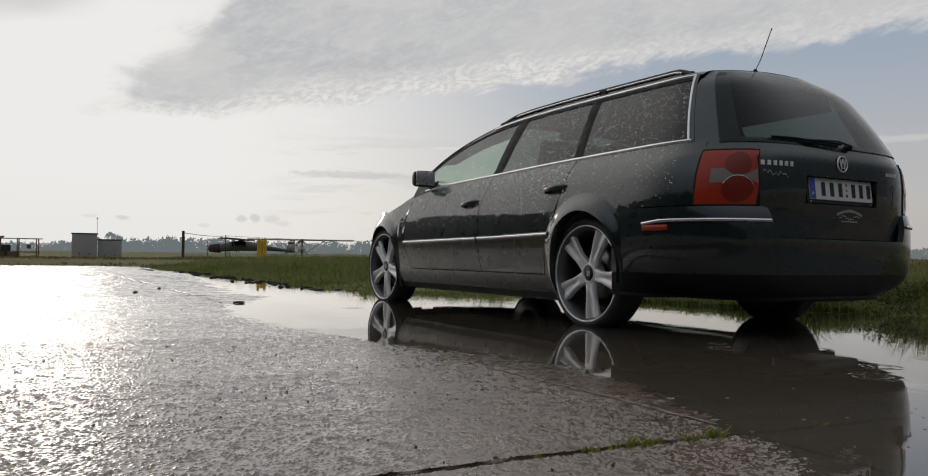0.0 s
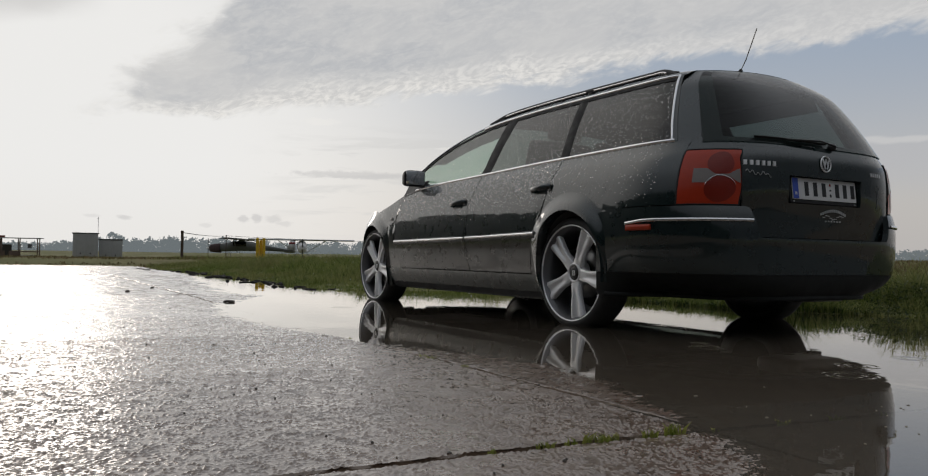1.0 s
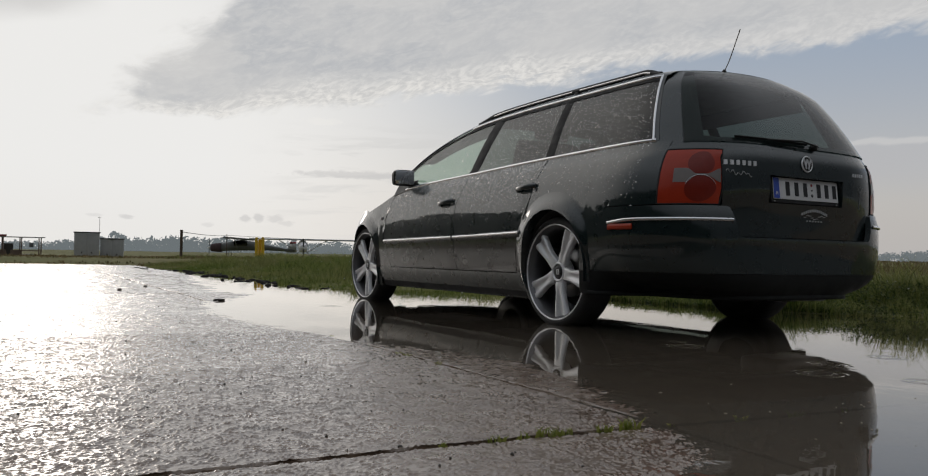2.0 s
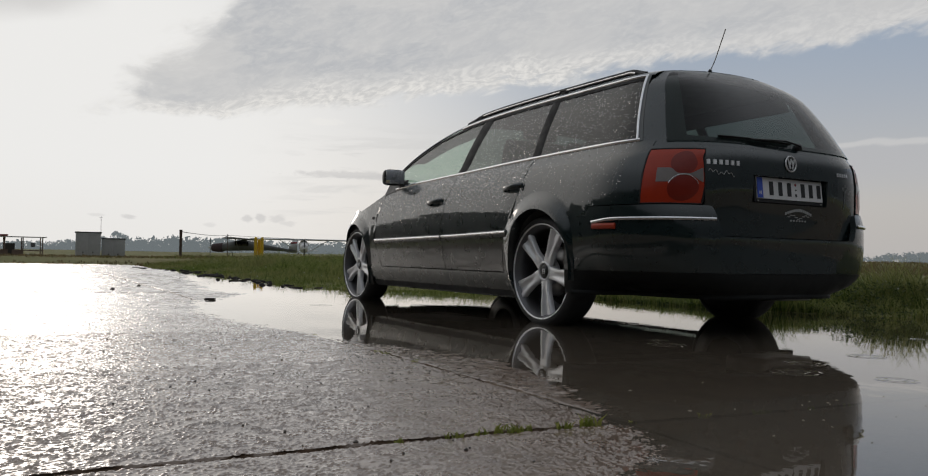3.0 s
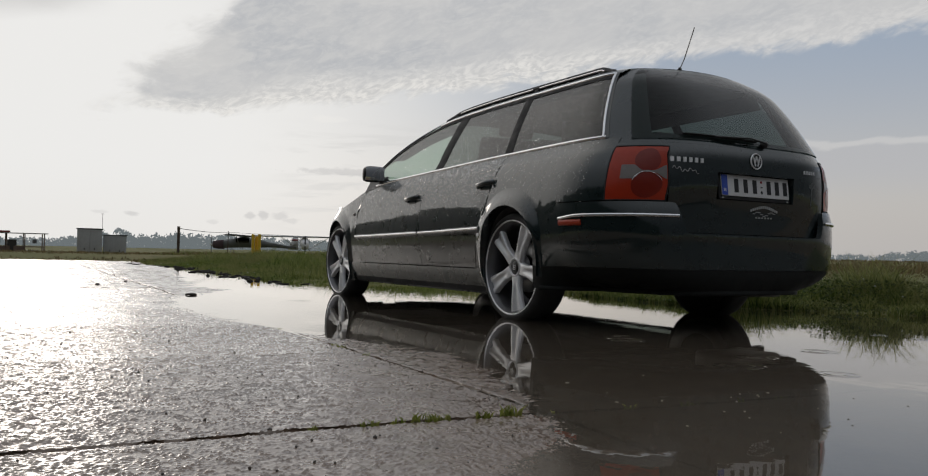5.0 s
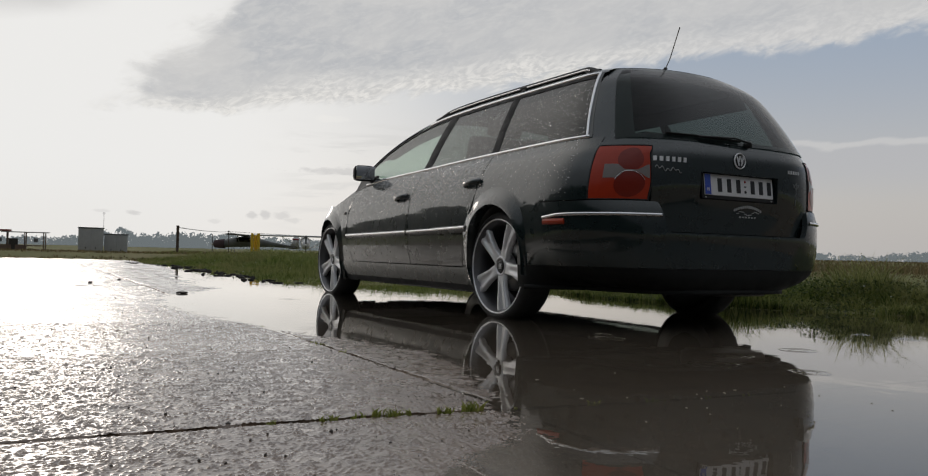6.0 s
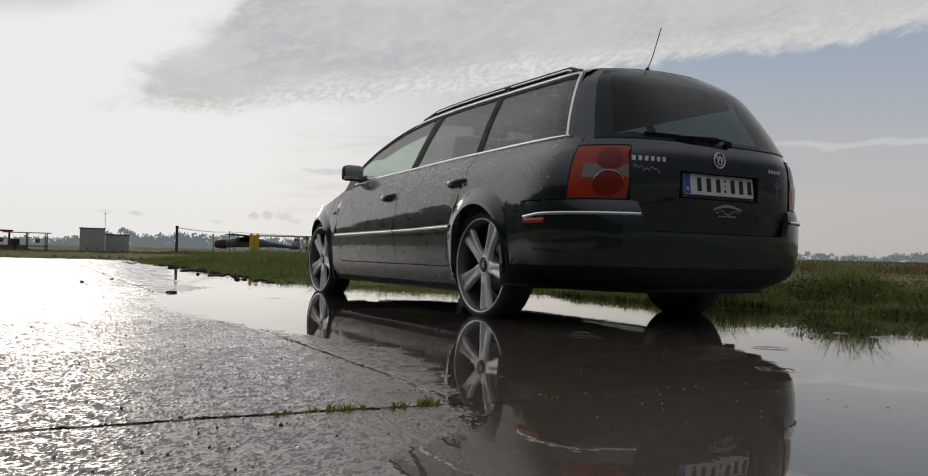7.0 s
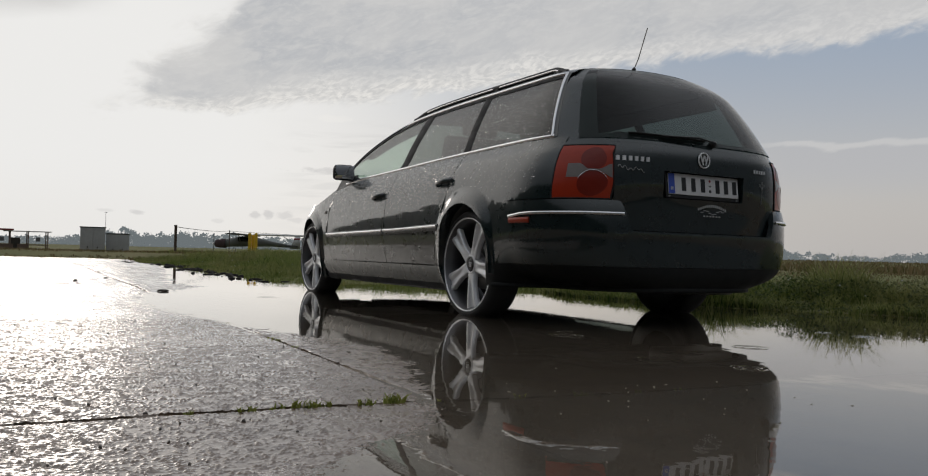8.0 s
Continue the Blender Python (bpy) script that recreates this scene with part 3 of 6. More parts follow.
def slab_mesh(us, vs, fine):
    """One concrete slab with chipped, rounded edges."""
    verts, faces = [], []
    n = len(vs)
    for i, u in enumerate(us):
        for j, v in enumerate(vs):
            ue, ve = u, v
            q = CORNER + EA * u + EB * v
            rag = 0.014 * nz(q.x, q.y, 5.0, 1.0) + 0.012 * nz(q.x, q.y, 17.0, 2.0)
            low = 0.0
            if i < 2 or i > len(us) - 3:
                ue += (0.5 * rag + 0.0045) * (1 if i < 2 else -1)
                low = -0.0012
            if j < 2 or j > n - 3:
                ve += (rag + 0.009) * (1 if j < 2 else -1)
                low = -0.004
            if i in (0, len(us) - 1) or j in (0, n - 1):
                low = -0.05
            q = CORNER + EA * ue + EB * ve
            verts.append((q.x, q.y, slab_z(q.x, q.y) + low + (grit(q.x, q.y) if fine and -2.1 < u and -1.1 < v < 6.1 else 0.0)))
    for i in range(len(us) - 1):
        for j in range(n - 1):
            faces.append((i * n + j, (i + 1) * n + j, (i + 1) * n + j + 1, i * n + j + 1))
    me = bpy.data.meshes.new("concrete_slab")
    me.from_pydata(verts, [], faces)
    me.materials.append(CONCRETE)
    m = len(us)
    for q, f in enumerate(me.polygons):
        i, j = divmod(q, n - 1)
        f.use_smooth = 2 <= i <= m - 4 and 2 <= j <= n - 4
    return me


def build_pavement():
    # bed below the joints and the apron out of sight
    bm = bmesh.new()
    bmesh.ops.create_grid(bm, x_segments=2, y_segments=2, size=1.0)
    bmesh.ops.scale(bm, vec=(30, 24, 1), verts=bm.verts)
    bmesh.ops.translate(bm, vec=(-37.3, -7.0, -0.02), verts=bm.verts)
    pave = tagged(part("pavement", bm, CONCRETE, None), "rain-soaked concrete apron of large cast slabs", "pavement", kind="structure")
    # unseen apron added behind, so the car's tail mirrors grey instead of grass
    back = bmesh.new()
    bmesh.ops.create_grid(back, x_segments=2, y_segments=2, size=1.0)
    bmesh.ops.scale(back, vec=(18.6, 11, 1), verts=back.verts)
    bmesh.ops.translate(back, vec=(11.3, -21.0, -0.02), verts=back.verts)
    part("unseen_apron", back, CONCRETE, pave)
    wing_sheet = bmesh.new()
    bmesh.ops.create_grid(wing_sheet, x_segments=2, y_segments=2, size=1.0)
    bmesh.ops.scale(wing_sheet, vec=(11.3, 3.1, 1), verts=wing_sheet.verts)
    bmesh.ops.translate(wing_sheet, vec=(18.6, -6.9, -0.02), verts=wing_sheet.verts)
    part("unseen_apron", wing_sheet, CONCRETE, pave)
    bed = bmesh.new()
    bmesh.ops.create_grid(bed, x_segments=2, y_segments=2, size=1.0)
    bmesh.ops.scale(bed, vec=(7.5, 13.5, 1), verts=bed.verts)
    bmesh.ops.translate(bed, vec=(0.5, 3.5, -0.055), verts=bed.verts)
    part("joint_bed", bed, simple("joint dirt", (0.03, 0.026, 0.02), 0.7, 0, 0.3, 20), pave, "dark dirt in the slab joints")
    across = (graded(((-5.2, -2.0, 0.16), (-2.0, -1.55, 0.011), (-1.55, 0.0, 0.0029))), graded(((0.0, 0.7, 0.011), (0.7, 5.2, 0.12))))
    along = (graded(((-6.0, -1.0, 0.16), (-1.0, -0.62, 0.010), (-0.62, 0.0, 0.0026))), graded(((0.0, 0.6, 0.0027), (0.6, 1.2, 0.0036), (1.2, 2.4, 0.0056), (2.4, 3.6, 0.0095), (3.6, 6.0, 0.018))), graded(((6.0, 12.0, 0.024),)), graded(((12.0, 19.5, 0.040),)))
    for i, us in enumerate(across):
        for j, vs in enumerate(along):
            if j > 1:
                us = graded(((us[0], us[-1], 0.025 if i == 0 else 0.06),))
            ob = new("concrete_slab", slab_mesh(us, vs, j < 2))
            ob.parent = pave
    return pave


def build_water():
    """A level sheet of water that reaches a hand's breadth under the shore."""
    ys = steps(-7.5, 17.3, 248)
    bm = patch(steps(0, 1, 40), ys, lambda u, y: Vector((lerp(puddle_x(y) - 0.22, 7.0, u ** 1.4), y, 0.0)), depth=0.0)
    return tagged(part("water", bm, WATER, None), "shallow brown rain puddle with faint ripples", "puddle", kind="structure")


def build_ripples():
    """Rings that raindrops have just left on the water."""
    rnd = random.Random(77)
    for _ in range(20):
        if rnd.random() < 0.7:
            x, y = rnd.uniform(-1.3, 2.6), rnd.uniform(-2.6, -0.9)
        else:
            x, y = rnd.uniform(-2.0, -0.3), rnd.uniform(0.5, 6.0)
        big = rnd.uniform(0.03, 0.085)
        bm = bmesh.new()
        for k in range(2 if big > 0.05 else 1):
            rr = big * (1 - 0.45 * k)
            prof = [(rr - 0.009, 0.0002), (rr - 0.004, 0.0005), (rr, 0.0009), (rr + 0.004, 0.0005), (rr + 0.009, 0.0002)]
            rows = [[bm.verts.new((q * math.cos(a), q * math.sin(a), z)) for q, z in prof] for a in steps(0, 2 * math.pi, 40)[:-1]]
            for p, q in zip(rows, rows[1:] + rows[:1]):
                for j in range(len(prof) - 1):
                    bm.faces.new((p[j], p[j + 1], q[j + 1], q[j]))
        bmesh.ops.recalc_face_normals(bm, faces=bm.faces)
        ob = part("ripple_ring", bm, WATER, WATER_SHEET, "", True, Matrix.Translation((x, y, 0.0)))


build_ground()
build_pavement()
WATER_SHEET = build_water()
build_ripples()

# ---- the estate car ----
CX = 0.065
TRACK, BASE, HUB_R, HUB_F, TYRE_R = 0.835, 2.703, 0.300, 0.288, 0.325
car = thing("estate_car", "dark green estate car with silver wheels standing in a puddle", "car", pose(CX, 0, 0))

half_w = curve([(0.08, 0.825), (0.20, 0.868), (0.29, 0.889), (0.42, 0.896), (0.55, 0.900), (0.68, 0.894), (0.80, 0.874), (0.90, 0.838), (0.955, 0.803),
                (0.985, 0.785), (1.10, 0.736), (1.25, 0.660), (1.36, 0.594), (1.40, 0.558), (1.425, 0.51), (1.45, 0.43)])
rear_y = curve([(0.18, -0.93), (0.25, -0.99), (0.35, -1.01), (0.45, -1.012), (0.52, -1.016), (0.58, -1.021), (0.64, -1.027), (0.80, -1.038), (0.90, -1.036),
                (0.96, -1.015), (1.05, -0.966), (1.20, -0.872), (1.32, -0.780), (1.38, -0.718), (1.42, -0.650), (1.45, -0.56)])
YC, NEXP = -0.25, 4.0
belt = curve([(-0.95, 0.996), (-0.75, 0.997), (0.18, 0.980), (1.07, 0.946), (1.66, 0.922), (1.90, 0.905), (2.12, 0.870), (2.4, 0.785), (2.8, 0.700), (3.1, 0.660), (3.3, 0.630), (3.5, 0.59)])
pillar_a = curve([(-0.75, 1.372), (-0.5, 1.375), (0.2, 1.368), (0.6, 1.360), (0.95, 1.345), (1.15, 1.330), (1.35, 1.303), (1.60, 1.247), (1.86, 1.155), (2.08, 1.035), (2.25, 0.915)])
FRONT_Y = curve([(0.15, 3.48), (0.35, 3.56), (0.55, 3.57), (0.66, 3.50), (0.72, 3.40), (0.95, 3.3)])


def flank(y, z, out=0.0):
    """Half width of the body at (y, z)."""
    w = half_w(z)
    if y < YC:
        t = min(0.9995, (YC - y) / (YC - rear_y(z)))
        w *= (1 - t ** NEXP) ** (1 / NEXP)
    elif y > 2.3:
        t = min(0.9995, (y - 2.3) / (FRONT_Y(z) - 2.3))
        w *= (1 - t ** 2.6) ** (1 / 2.6)
    return w + out


def side(sg, y, z, out=0.0):
    return Vector((sg * flank(y, z, out), y, z))


def tail(x, z, out=0.0, extra=0.0):
    """A point of the rear surface at (x, z)."""
    w = half_w(z)
    t = min(0.9995, abs(x) / w)
    return Vector((x, YC - (YC - rear_y(z) + extra) * (1 - t ** NEXP) ** (1 / NEXP) - out, z))


ARCH_R, ARCH_F = 0.336, 0.336
ARC_RZ, ARC_FZ = 0.325, 0.300
ARCH_RF = 0.292                     # the rear arch is tighter towards the door


def sill_z(y):
    return 0.125


def low_edge(y):
    """Lower edge of the flank: the sill, lifted over the wheels."""
    z = sill_z(y)
    for c, r, h in ((0.0, ARCH_R, ARC_RZ), (BASE, ARCH_F, ARC_FZ)):
        q = (y - c) / (ARCH_RF if c == 0.0 and y > 0 else r)
        if abs(q) < 1:
            z = max(z, h + r * math.sqrt(1 - q * q))
    return z


def slant(pairs):
    """y of a panel gap as a function of z."""
    return curve(sorted((z, y) for y, z in pairs))


gap_bc = slant([(1.045, 0.12), (1.060, 0.24), (1.118, 0.45), (1.115, 0.72), (1.06, 0.84), (1.04, 0.95)])
gap_cd = slant([(0.34, 0.12), (0.352, 0.40), (0.30, 0.58), (0.235, 0.70), (0.205, 0.80), (0.165, 0.97)])
gap_ab = slant([(2.10, 0.12), (2.12, 0.27), (2.245, 0.50), (2.235, 0.63), (2.175, 0.77), (2.10, 0.89)])
GAP = 0.0034


def flank_panel(sg, y0, y1, n, bottom, top, out=0.0, rows=14):
    """y0, y1: numbers or functions of z."""
    def fy(e, z):
        return e(z) if callable(e) else e
    us = steps(0.0, 1.0, n)
    vs = steps(0.0, 1.0, rows)

    def fn(u, v):
        ya = lerp(fy(y0, 0.5), fy(y1, 0.5), u)
        z0 = bottom(ya) if callable(bottom) else bottom
        z1 = top(ya) if callable(top) else top
        z = lerp(z0, z1, v)
        y = lerp(fy(y0, z), fy(y1, z), u)
        if callable(bottom):
            for _ in range(8):                          # settle on the slanted edge
                z = lerp(bottom(y), top(y) if callable(top) else top, v)
                y = lerp(y, lerp(fy(y0, z), fy(y1, z), u), 0.7)
        return side(sg, y, z, out)
    return patch(us, vs, fn, flip=sg < 0, depth=0.005)


def build_side(sg):
    # doors
    sill_top = 0.285
    for nm, y0, y1 in (("front_door", gap_bc, gap_ab), ("rear_door", gap_cd, gap_bc)):
        a = (lambda z, e=y0: e(z) + GAP)
        b = (lambda z, e=y1: e(z) - GAP)
        door = part(nm, flank_panel(sg, a, b, 30, (lambda y: max(sill_top, low_edge(y)) + 0.004) if nm == "rear_door" else (lambda y: sill_top + 0.004), lambda y: belt(y) - 0.012, rows=22), PAINT, car)
        hy, hz = (0.215 + 0.06, 0.80) if nm == "rear_door" else (1.19 + 0.06, 0.755)
        # bowl and grip of the handle
        bowl = box(0.014, 0.110, 0.070, (0, 0, 0), 0.0069, None, 3)
        bowl_ob = part("handle_bowl", bowl, PAINT, door)
        bowl_ob.matrix_basis = Matrix.Translation(side(sg, hy, hz, -0.003)) @ Matrix.Rotation(-sg * 0.22, 4, "Y")
        grip = sweep([side(sg, hy + 0.095, hz - 0.006, 0.004), side(sg, hy + 0.06, hz - 0.003, 0.030), side(sg, hy, hz + 0.002, 0.036), side(sg, hy - 0.06, hz + 0.006, 0.030), side(sg, hy - 0.095, hz + 0.010, 0.004)],
                     ring(0.014, 8, 0.7, 1.2), (0, 0, 1))
        part("door_handle", grip, PAINT, door, "body-coloured grip handle")
        # protective strip with bright insert
        ya, yb = (gap_cd(0.52) + 0.012 - 0.05, gap_bc(0.52) - 0.008) if nm == "rear_door" else (gap_bc(0.52) + 0.008, gap_ab(0.50) - 0.008)
        ya = max(ya, ARCH_RF + 0.010) if nm == "rear_door" else ya
        zz = curve([(0.2, 0.526), (1.1, 0.504), (2.3, 0.484)])
        pts = [side(sg, y, zz(y), 0.003) for y in steps(ya, yb, 14)]
        part("rub_strip", sweep(pts, [(-0.008, -0.021), (0.010, -0.018), (0.013, 0.0), (0.010, 0.018), (-0.008, 0.021)] if sg < 0 else [(0.008, -0.021), (-0.010, -0.018), (-0.013, 0.0), (-0.010, 0.018), (0.008, 0.021)]), PAINT, door)
        pts = [side(sg, y, zz(y) + 0.007, 0.014) for y in steps(ya + 0.004, yb - 0.004, 14)]
        part("chrome_strip", sweep(pts, ring(0.0075, 8, 0.6, 1.2)), CHROME, door, "bright chrome strip along the door")
    # sill
    sl = patch(steps(ARCH_RF + 0.004, BASE - ARCH_F - 0.004, 24), [0.128, 0.138, 0.165, 0.21, 0.26, 0.282], lambda y, z: side(sg, y, z, lerp(-0.040, 0.003, smooth01(0.08, 0.24, z))), flip=sg < 0, depth=0.03)
    part("sill", sl, PAINT, car)
    part("inner_shell", patch(steps(0.30, 2.34, 24), steps(0.14, 0.90, 10), lambda y, z: side(sg, y, min(z, belt(y) - 0.02), -0.012), flip=sg < 0, depth=0.0), UNDER, car, "black inner frame behind the door gaps")
    # front wing
    us = sorted(set([round(v, 4) for v in steps(2.12, 3.50, 26)] + [BASE - ARCH_F * math.cos(math.pi * i / 30) for i in range(31)] + [BASE - ARCH_F - 0.001, BASE + ARCH_F + 0.001]))

    def wing(u, v):
        z = lerp(low_edge(u), belt(u), v)
        y = u
        if u < 2.32:
            y = max(u, gap_ab(z) + GAP)
        return side(sg, y, z, lerp(-0.055, 0.0, smooth01(0.08, 0.275, z)) if y < BASE else 0.0)
    part("front_wing", patch(us, steps(0, 1, 18), wing, flip=sg < 0, depth=0.005), PAINT, car)
    part("side_repeater", box(0.012, 0.032, 0.022, tuple(side(sg, 2.30, 0.675, 0.002)), 0.005), ORANGE if sg > 0 else CLEAR_LENS, car, "small pale side indicator")
    # rear quarter: from the door gap over the arch to the lamp
    quarter_top = lambda y: belt(y) - 0.012

    def quarter_low(y):
        z = low_edge(y) if y > -0.30 else 0.0
        if y < -0.285:
            z = lerp(0.628, 0.658, smooth01(-0.285, -0.50, y))
        return max(z, 0.20)
    us = sorted(set([round(v, 4) for v in steps(-0.789, 0.36, 34)] + [-(ARCH_RF if i > 20 else ARCH_R) * math.cos(math.pi * i / 40) for i in range(41) if -ARCH_R * math.cos(math.pi * i / 40) > -0.285]))

    def quart(u, v):
        z = lerp(quarter_low(u), quarter_top(u), v)
        y = u
        if u > 0.12:
            y = min(u, gap_cd(z) - GAP)
            z = max(z, low_edge(y))
        return side(sg, y, z)
    q = part("rear_quarter_panel", patch(us, steps(0, 1, 22), quart, flip=sg < 0, depth=0.005), PAINT, car)
    # flared lips of the arches
    for c, r, h, nm, cut in ((0.0, ARCH_R, ARC_RZ, "rear_arch_lip", 0.0), (BASE, ARCH_F, ARC_FZ, "front_arch_lip", 0.0)):
        def lip(a, s):
            rr = r + (-0.002 + 0.120 * s * (1 - 0.75 * smooth01(2.3, 3.1, a)) * (1 - 0.75 * smooth01(0.5, -0.1, a)))
            y = c + rr * math.cos(a) * (ARCH_RF / ARCH_R if c == 0.0 and a < math.pi / 2 else 1.0)
            z = h + rr * math.sin(a)
            bulge = (0.030 if c == 0.0 else 0.020) * (1 - 0.7 * smooth01(2.5, 3.2, a)) * (1 - 0.85 * smooth01(0.9, 0.1, a) * (1.0 if c == 0.0 else 0.0)) * (0.5 + 0.5 * math.cos(math.pi * min(1.0, s * 1.02)))
            z = max(z, 0.125)
            return side(sg, y, z, bulge + 0.0012 * (1 - s) - 0.0016 * s)
        a0, a1 = (-0.55, math.pi + (0.2 if c == 0.0 else 0.5))
        lp = patch(steps(a0, a1, 72), [0.0, 0.03, 0.08, 0.15, 0.25, 0.4, 0.55, 0.7, 0.85, 1.0], lip, flip=sg > 0, depth=0.0)
        me_lip = patch(steps(a0, a1, 72), [0.0, 1.0], lambda a, s: side(sg, c + (r - 0.002) * math.cos(a) * (ARCH_RF / ARCH_R if c == 0.0 and a < math.pi / 2 else 1.0), max(0.125, h + (r - 0.002) * math.sin(a)), (0.03 * (1 - 0.85 * smooth01(0.9, 0.1, a)) if c == 0.0 else 0.02) - 0.07 * s), flip=sg < 0, depth=0.0)
        part(nm, join(lp, me_lip), PAINT, car)
        # liner inside the arch
        ln = lathe([(0.0, 0.30), (0.0, r + 0.02), (-sg * 0.34, r + 0.02), (-sg * 0.34, 0.0)], 40, "x", math.pi)
        ob = part("arch_liner", ln, UNDER, car, "black wheel-arch liner")
        ob.matrix_basis = Matrix.Translation((sg * 0.835, c, h))
    # side windows: (bottom rear, bottom front, top rear, top front)
    zt = lambda y: pillar_a(y) - 0.012
    for nm, b0, b1, t0, t1, mat, nu in (("front_side_window", 1.085, 2.085, 1.035, 2.10, GLASS_FRONT, 26), ("rear_side_window", 0.215, 0.975, 0.255, 0.905, GLASS_REAR, 14), ("quarter_window", -0.678, 0.130, -0.538, 0.170, GLASS_DARK, 16)):
        def win(u, v, b0=b0, b1=b1, t0=t0, t1=t1):
            yb, yt = lerp(b0, b1, u), lerp(t0, t1, u)
            z0, z1 = belt(yb) + 0.006, zt(yt)
            z = lerp(z0, z1, v)
            return side(sg, lerp(yb, yt, v), z, -0.004)
        gl = part(nm, patch(steps(0, 1, nu), steps(0, 1, 8), win, flip=sg < 0, depth=0.0), mat, car, "rain-spotted tinted side glass")
        gl.visible_shadow = False
    # black pillars between the windows
    for nm, b0, b1, t0, t1 in (("b_pillar", 0.975, 1.085, 0.905, 1.035), ("c_pillar", 0.130, 0.215, 0.170, 0.255)):
        def pil(u, v):
            yb, yt = lerp(b0, b1, u), lerp(t0, t1, u)
            return side(sg, lerp(yb, yt, v), lerp(belt(yb) + 0.004, zt(yt), v), -0.001 if 0.02 < u < 0.98 else -0.004)
        part(nm, patch([0.0, 0.06, 0.46, 0.5, 0.54, 0.94, 1.0], steps(0, 1, 8), pil, flip=sg < 0, depth=0.005), SEAL, car, "black pillar between the door windows")
    # seal along the top of the glass, then the painted roof rail and the A-pillar
    def top_seal(u, v):
        return side(sg, u, zt(u) + lerp(-0.012, 0.004, v), 0.0005)
    part("window_seal", patch(steps(-0.545, 2.16, 44), [0, 1], top_seal, flip=sg < 0, depth=0.012), SEAL, car)
    pts = [side(sg, y, pillar_a(y) + 0.002, 0.003) for y in steps(-0.552, 1.32, 40)]
    part("upper_chrome_strip", sweep(pts, ring(0.0065, 8, 0.6, 1.3)), CHROME, car, "bright chrome strip above the side windows")
    pts = [side(sg, y, belt(y) - 0.004, 0.004) for y in steps(-0.705, 1.98, 60)]
    part("belt_chrome_strip", sweep(pts, ring(0.0085, 8, 0.6, 1.2)), CHROME, car, "bright chrome strip below the side windows")
    pts = [side(sg, lerp(-0.690, -0.548, v), lerp(0.993, 1.374, v), 0.004) for v in steps(0, 1, 12)]
    part("rear_chrome_strip", sweep(pts, ring(0.0085, 8, 1.3, 0.6), (0, 1, 0)), CHROME, car, "bright chrome strip behind the quarter window")

    def dpil(u, v):
        z = lerp(0.990, 1.385, v)
        ya = lerp(-0.682, -0.540, (z - 0.99) / 0.385)
        yb = -0.716 + 0.40 * (z - 1.0) + 0.003
        return side(sg, lerp(yb, ya, u), z, -0.001)
    part("d_pillar", patch(steps(0, 1, 4), steps(0, 1, 10), dpil, flip=sg < 0, depth=0.005), PAINT, car)
    # trim inside, along the top of the windows
    part("inner_trim", patch(steps(-0.56, 2.0, 40), [0, 0.5, 1], lambda y, v: side(sg, y, pillar_a(y) - 0.012 + lerp(-0.065 * smooth01(2.0, 1.7, y) - 0.045 * smooth01(0.95, 1.15, y) * smooth01(2.0, 1.7, y), 0.02, v), -0.030), flip=sg < 0, depth=0.0), BLACK, car, "dark cloth trim above the windows")

    def cant(u, v):
        z0 = pillar_a(u) + 0.008
        lift = 0.029
        p = side(sg, u, z0 + lift * math.sin(v * math.pi / 2))
        p.x -= sg * 0.014 * (1 - math.cos(v * math.pi / 2)) * (1 + smooth01(0.9, 1.6, u) * 1.6)
        return p
    part("roof_side", patch(steps(-0.575, 2.22, 50), steps(0, 1, 5), cant, flip=sg < 0, depth=0.005), PAINT, car)
    return cant


cants = [build_side(-1), build_side(1)]


def roof_pt(y, s):
    """Roof and screen: s from -1 (left) to 1 (right) across."""
    left = cants[0](y, 1.0)
    hw = -left.x
    f = 1 - abs(s) ** 2.4
    crown = lerp(0.062, 0.052, smooth01(0.6, 1.1, y)) * lerp(1.0, 0.8, smooth01(0.2, -0.5, y))
    bow = -0.080 * smooth01(0.1, -0.575, y) + 0.20 * smooth01(0.8, 2.2, y)
    z = left.z + crown * f - 0.030 * smooth01(-0.15, -0.575, y) * f
    if y > 1.15:
        z -= 0.03 * smooth01(1.15, 1.5, y) * f
    return Vector((s * hw, y + bow * (1 - s * s), z))


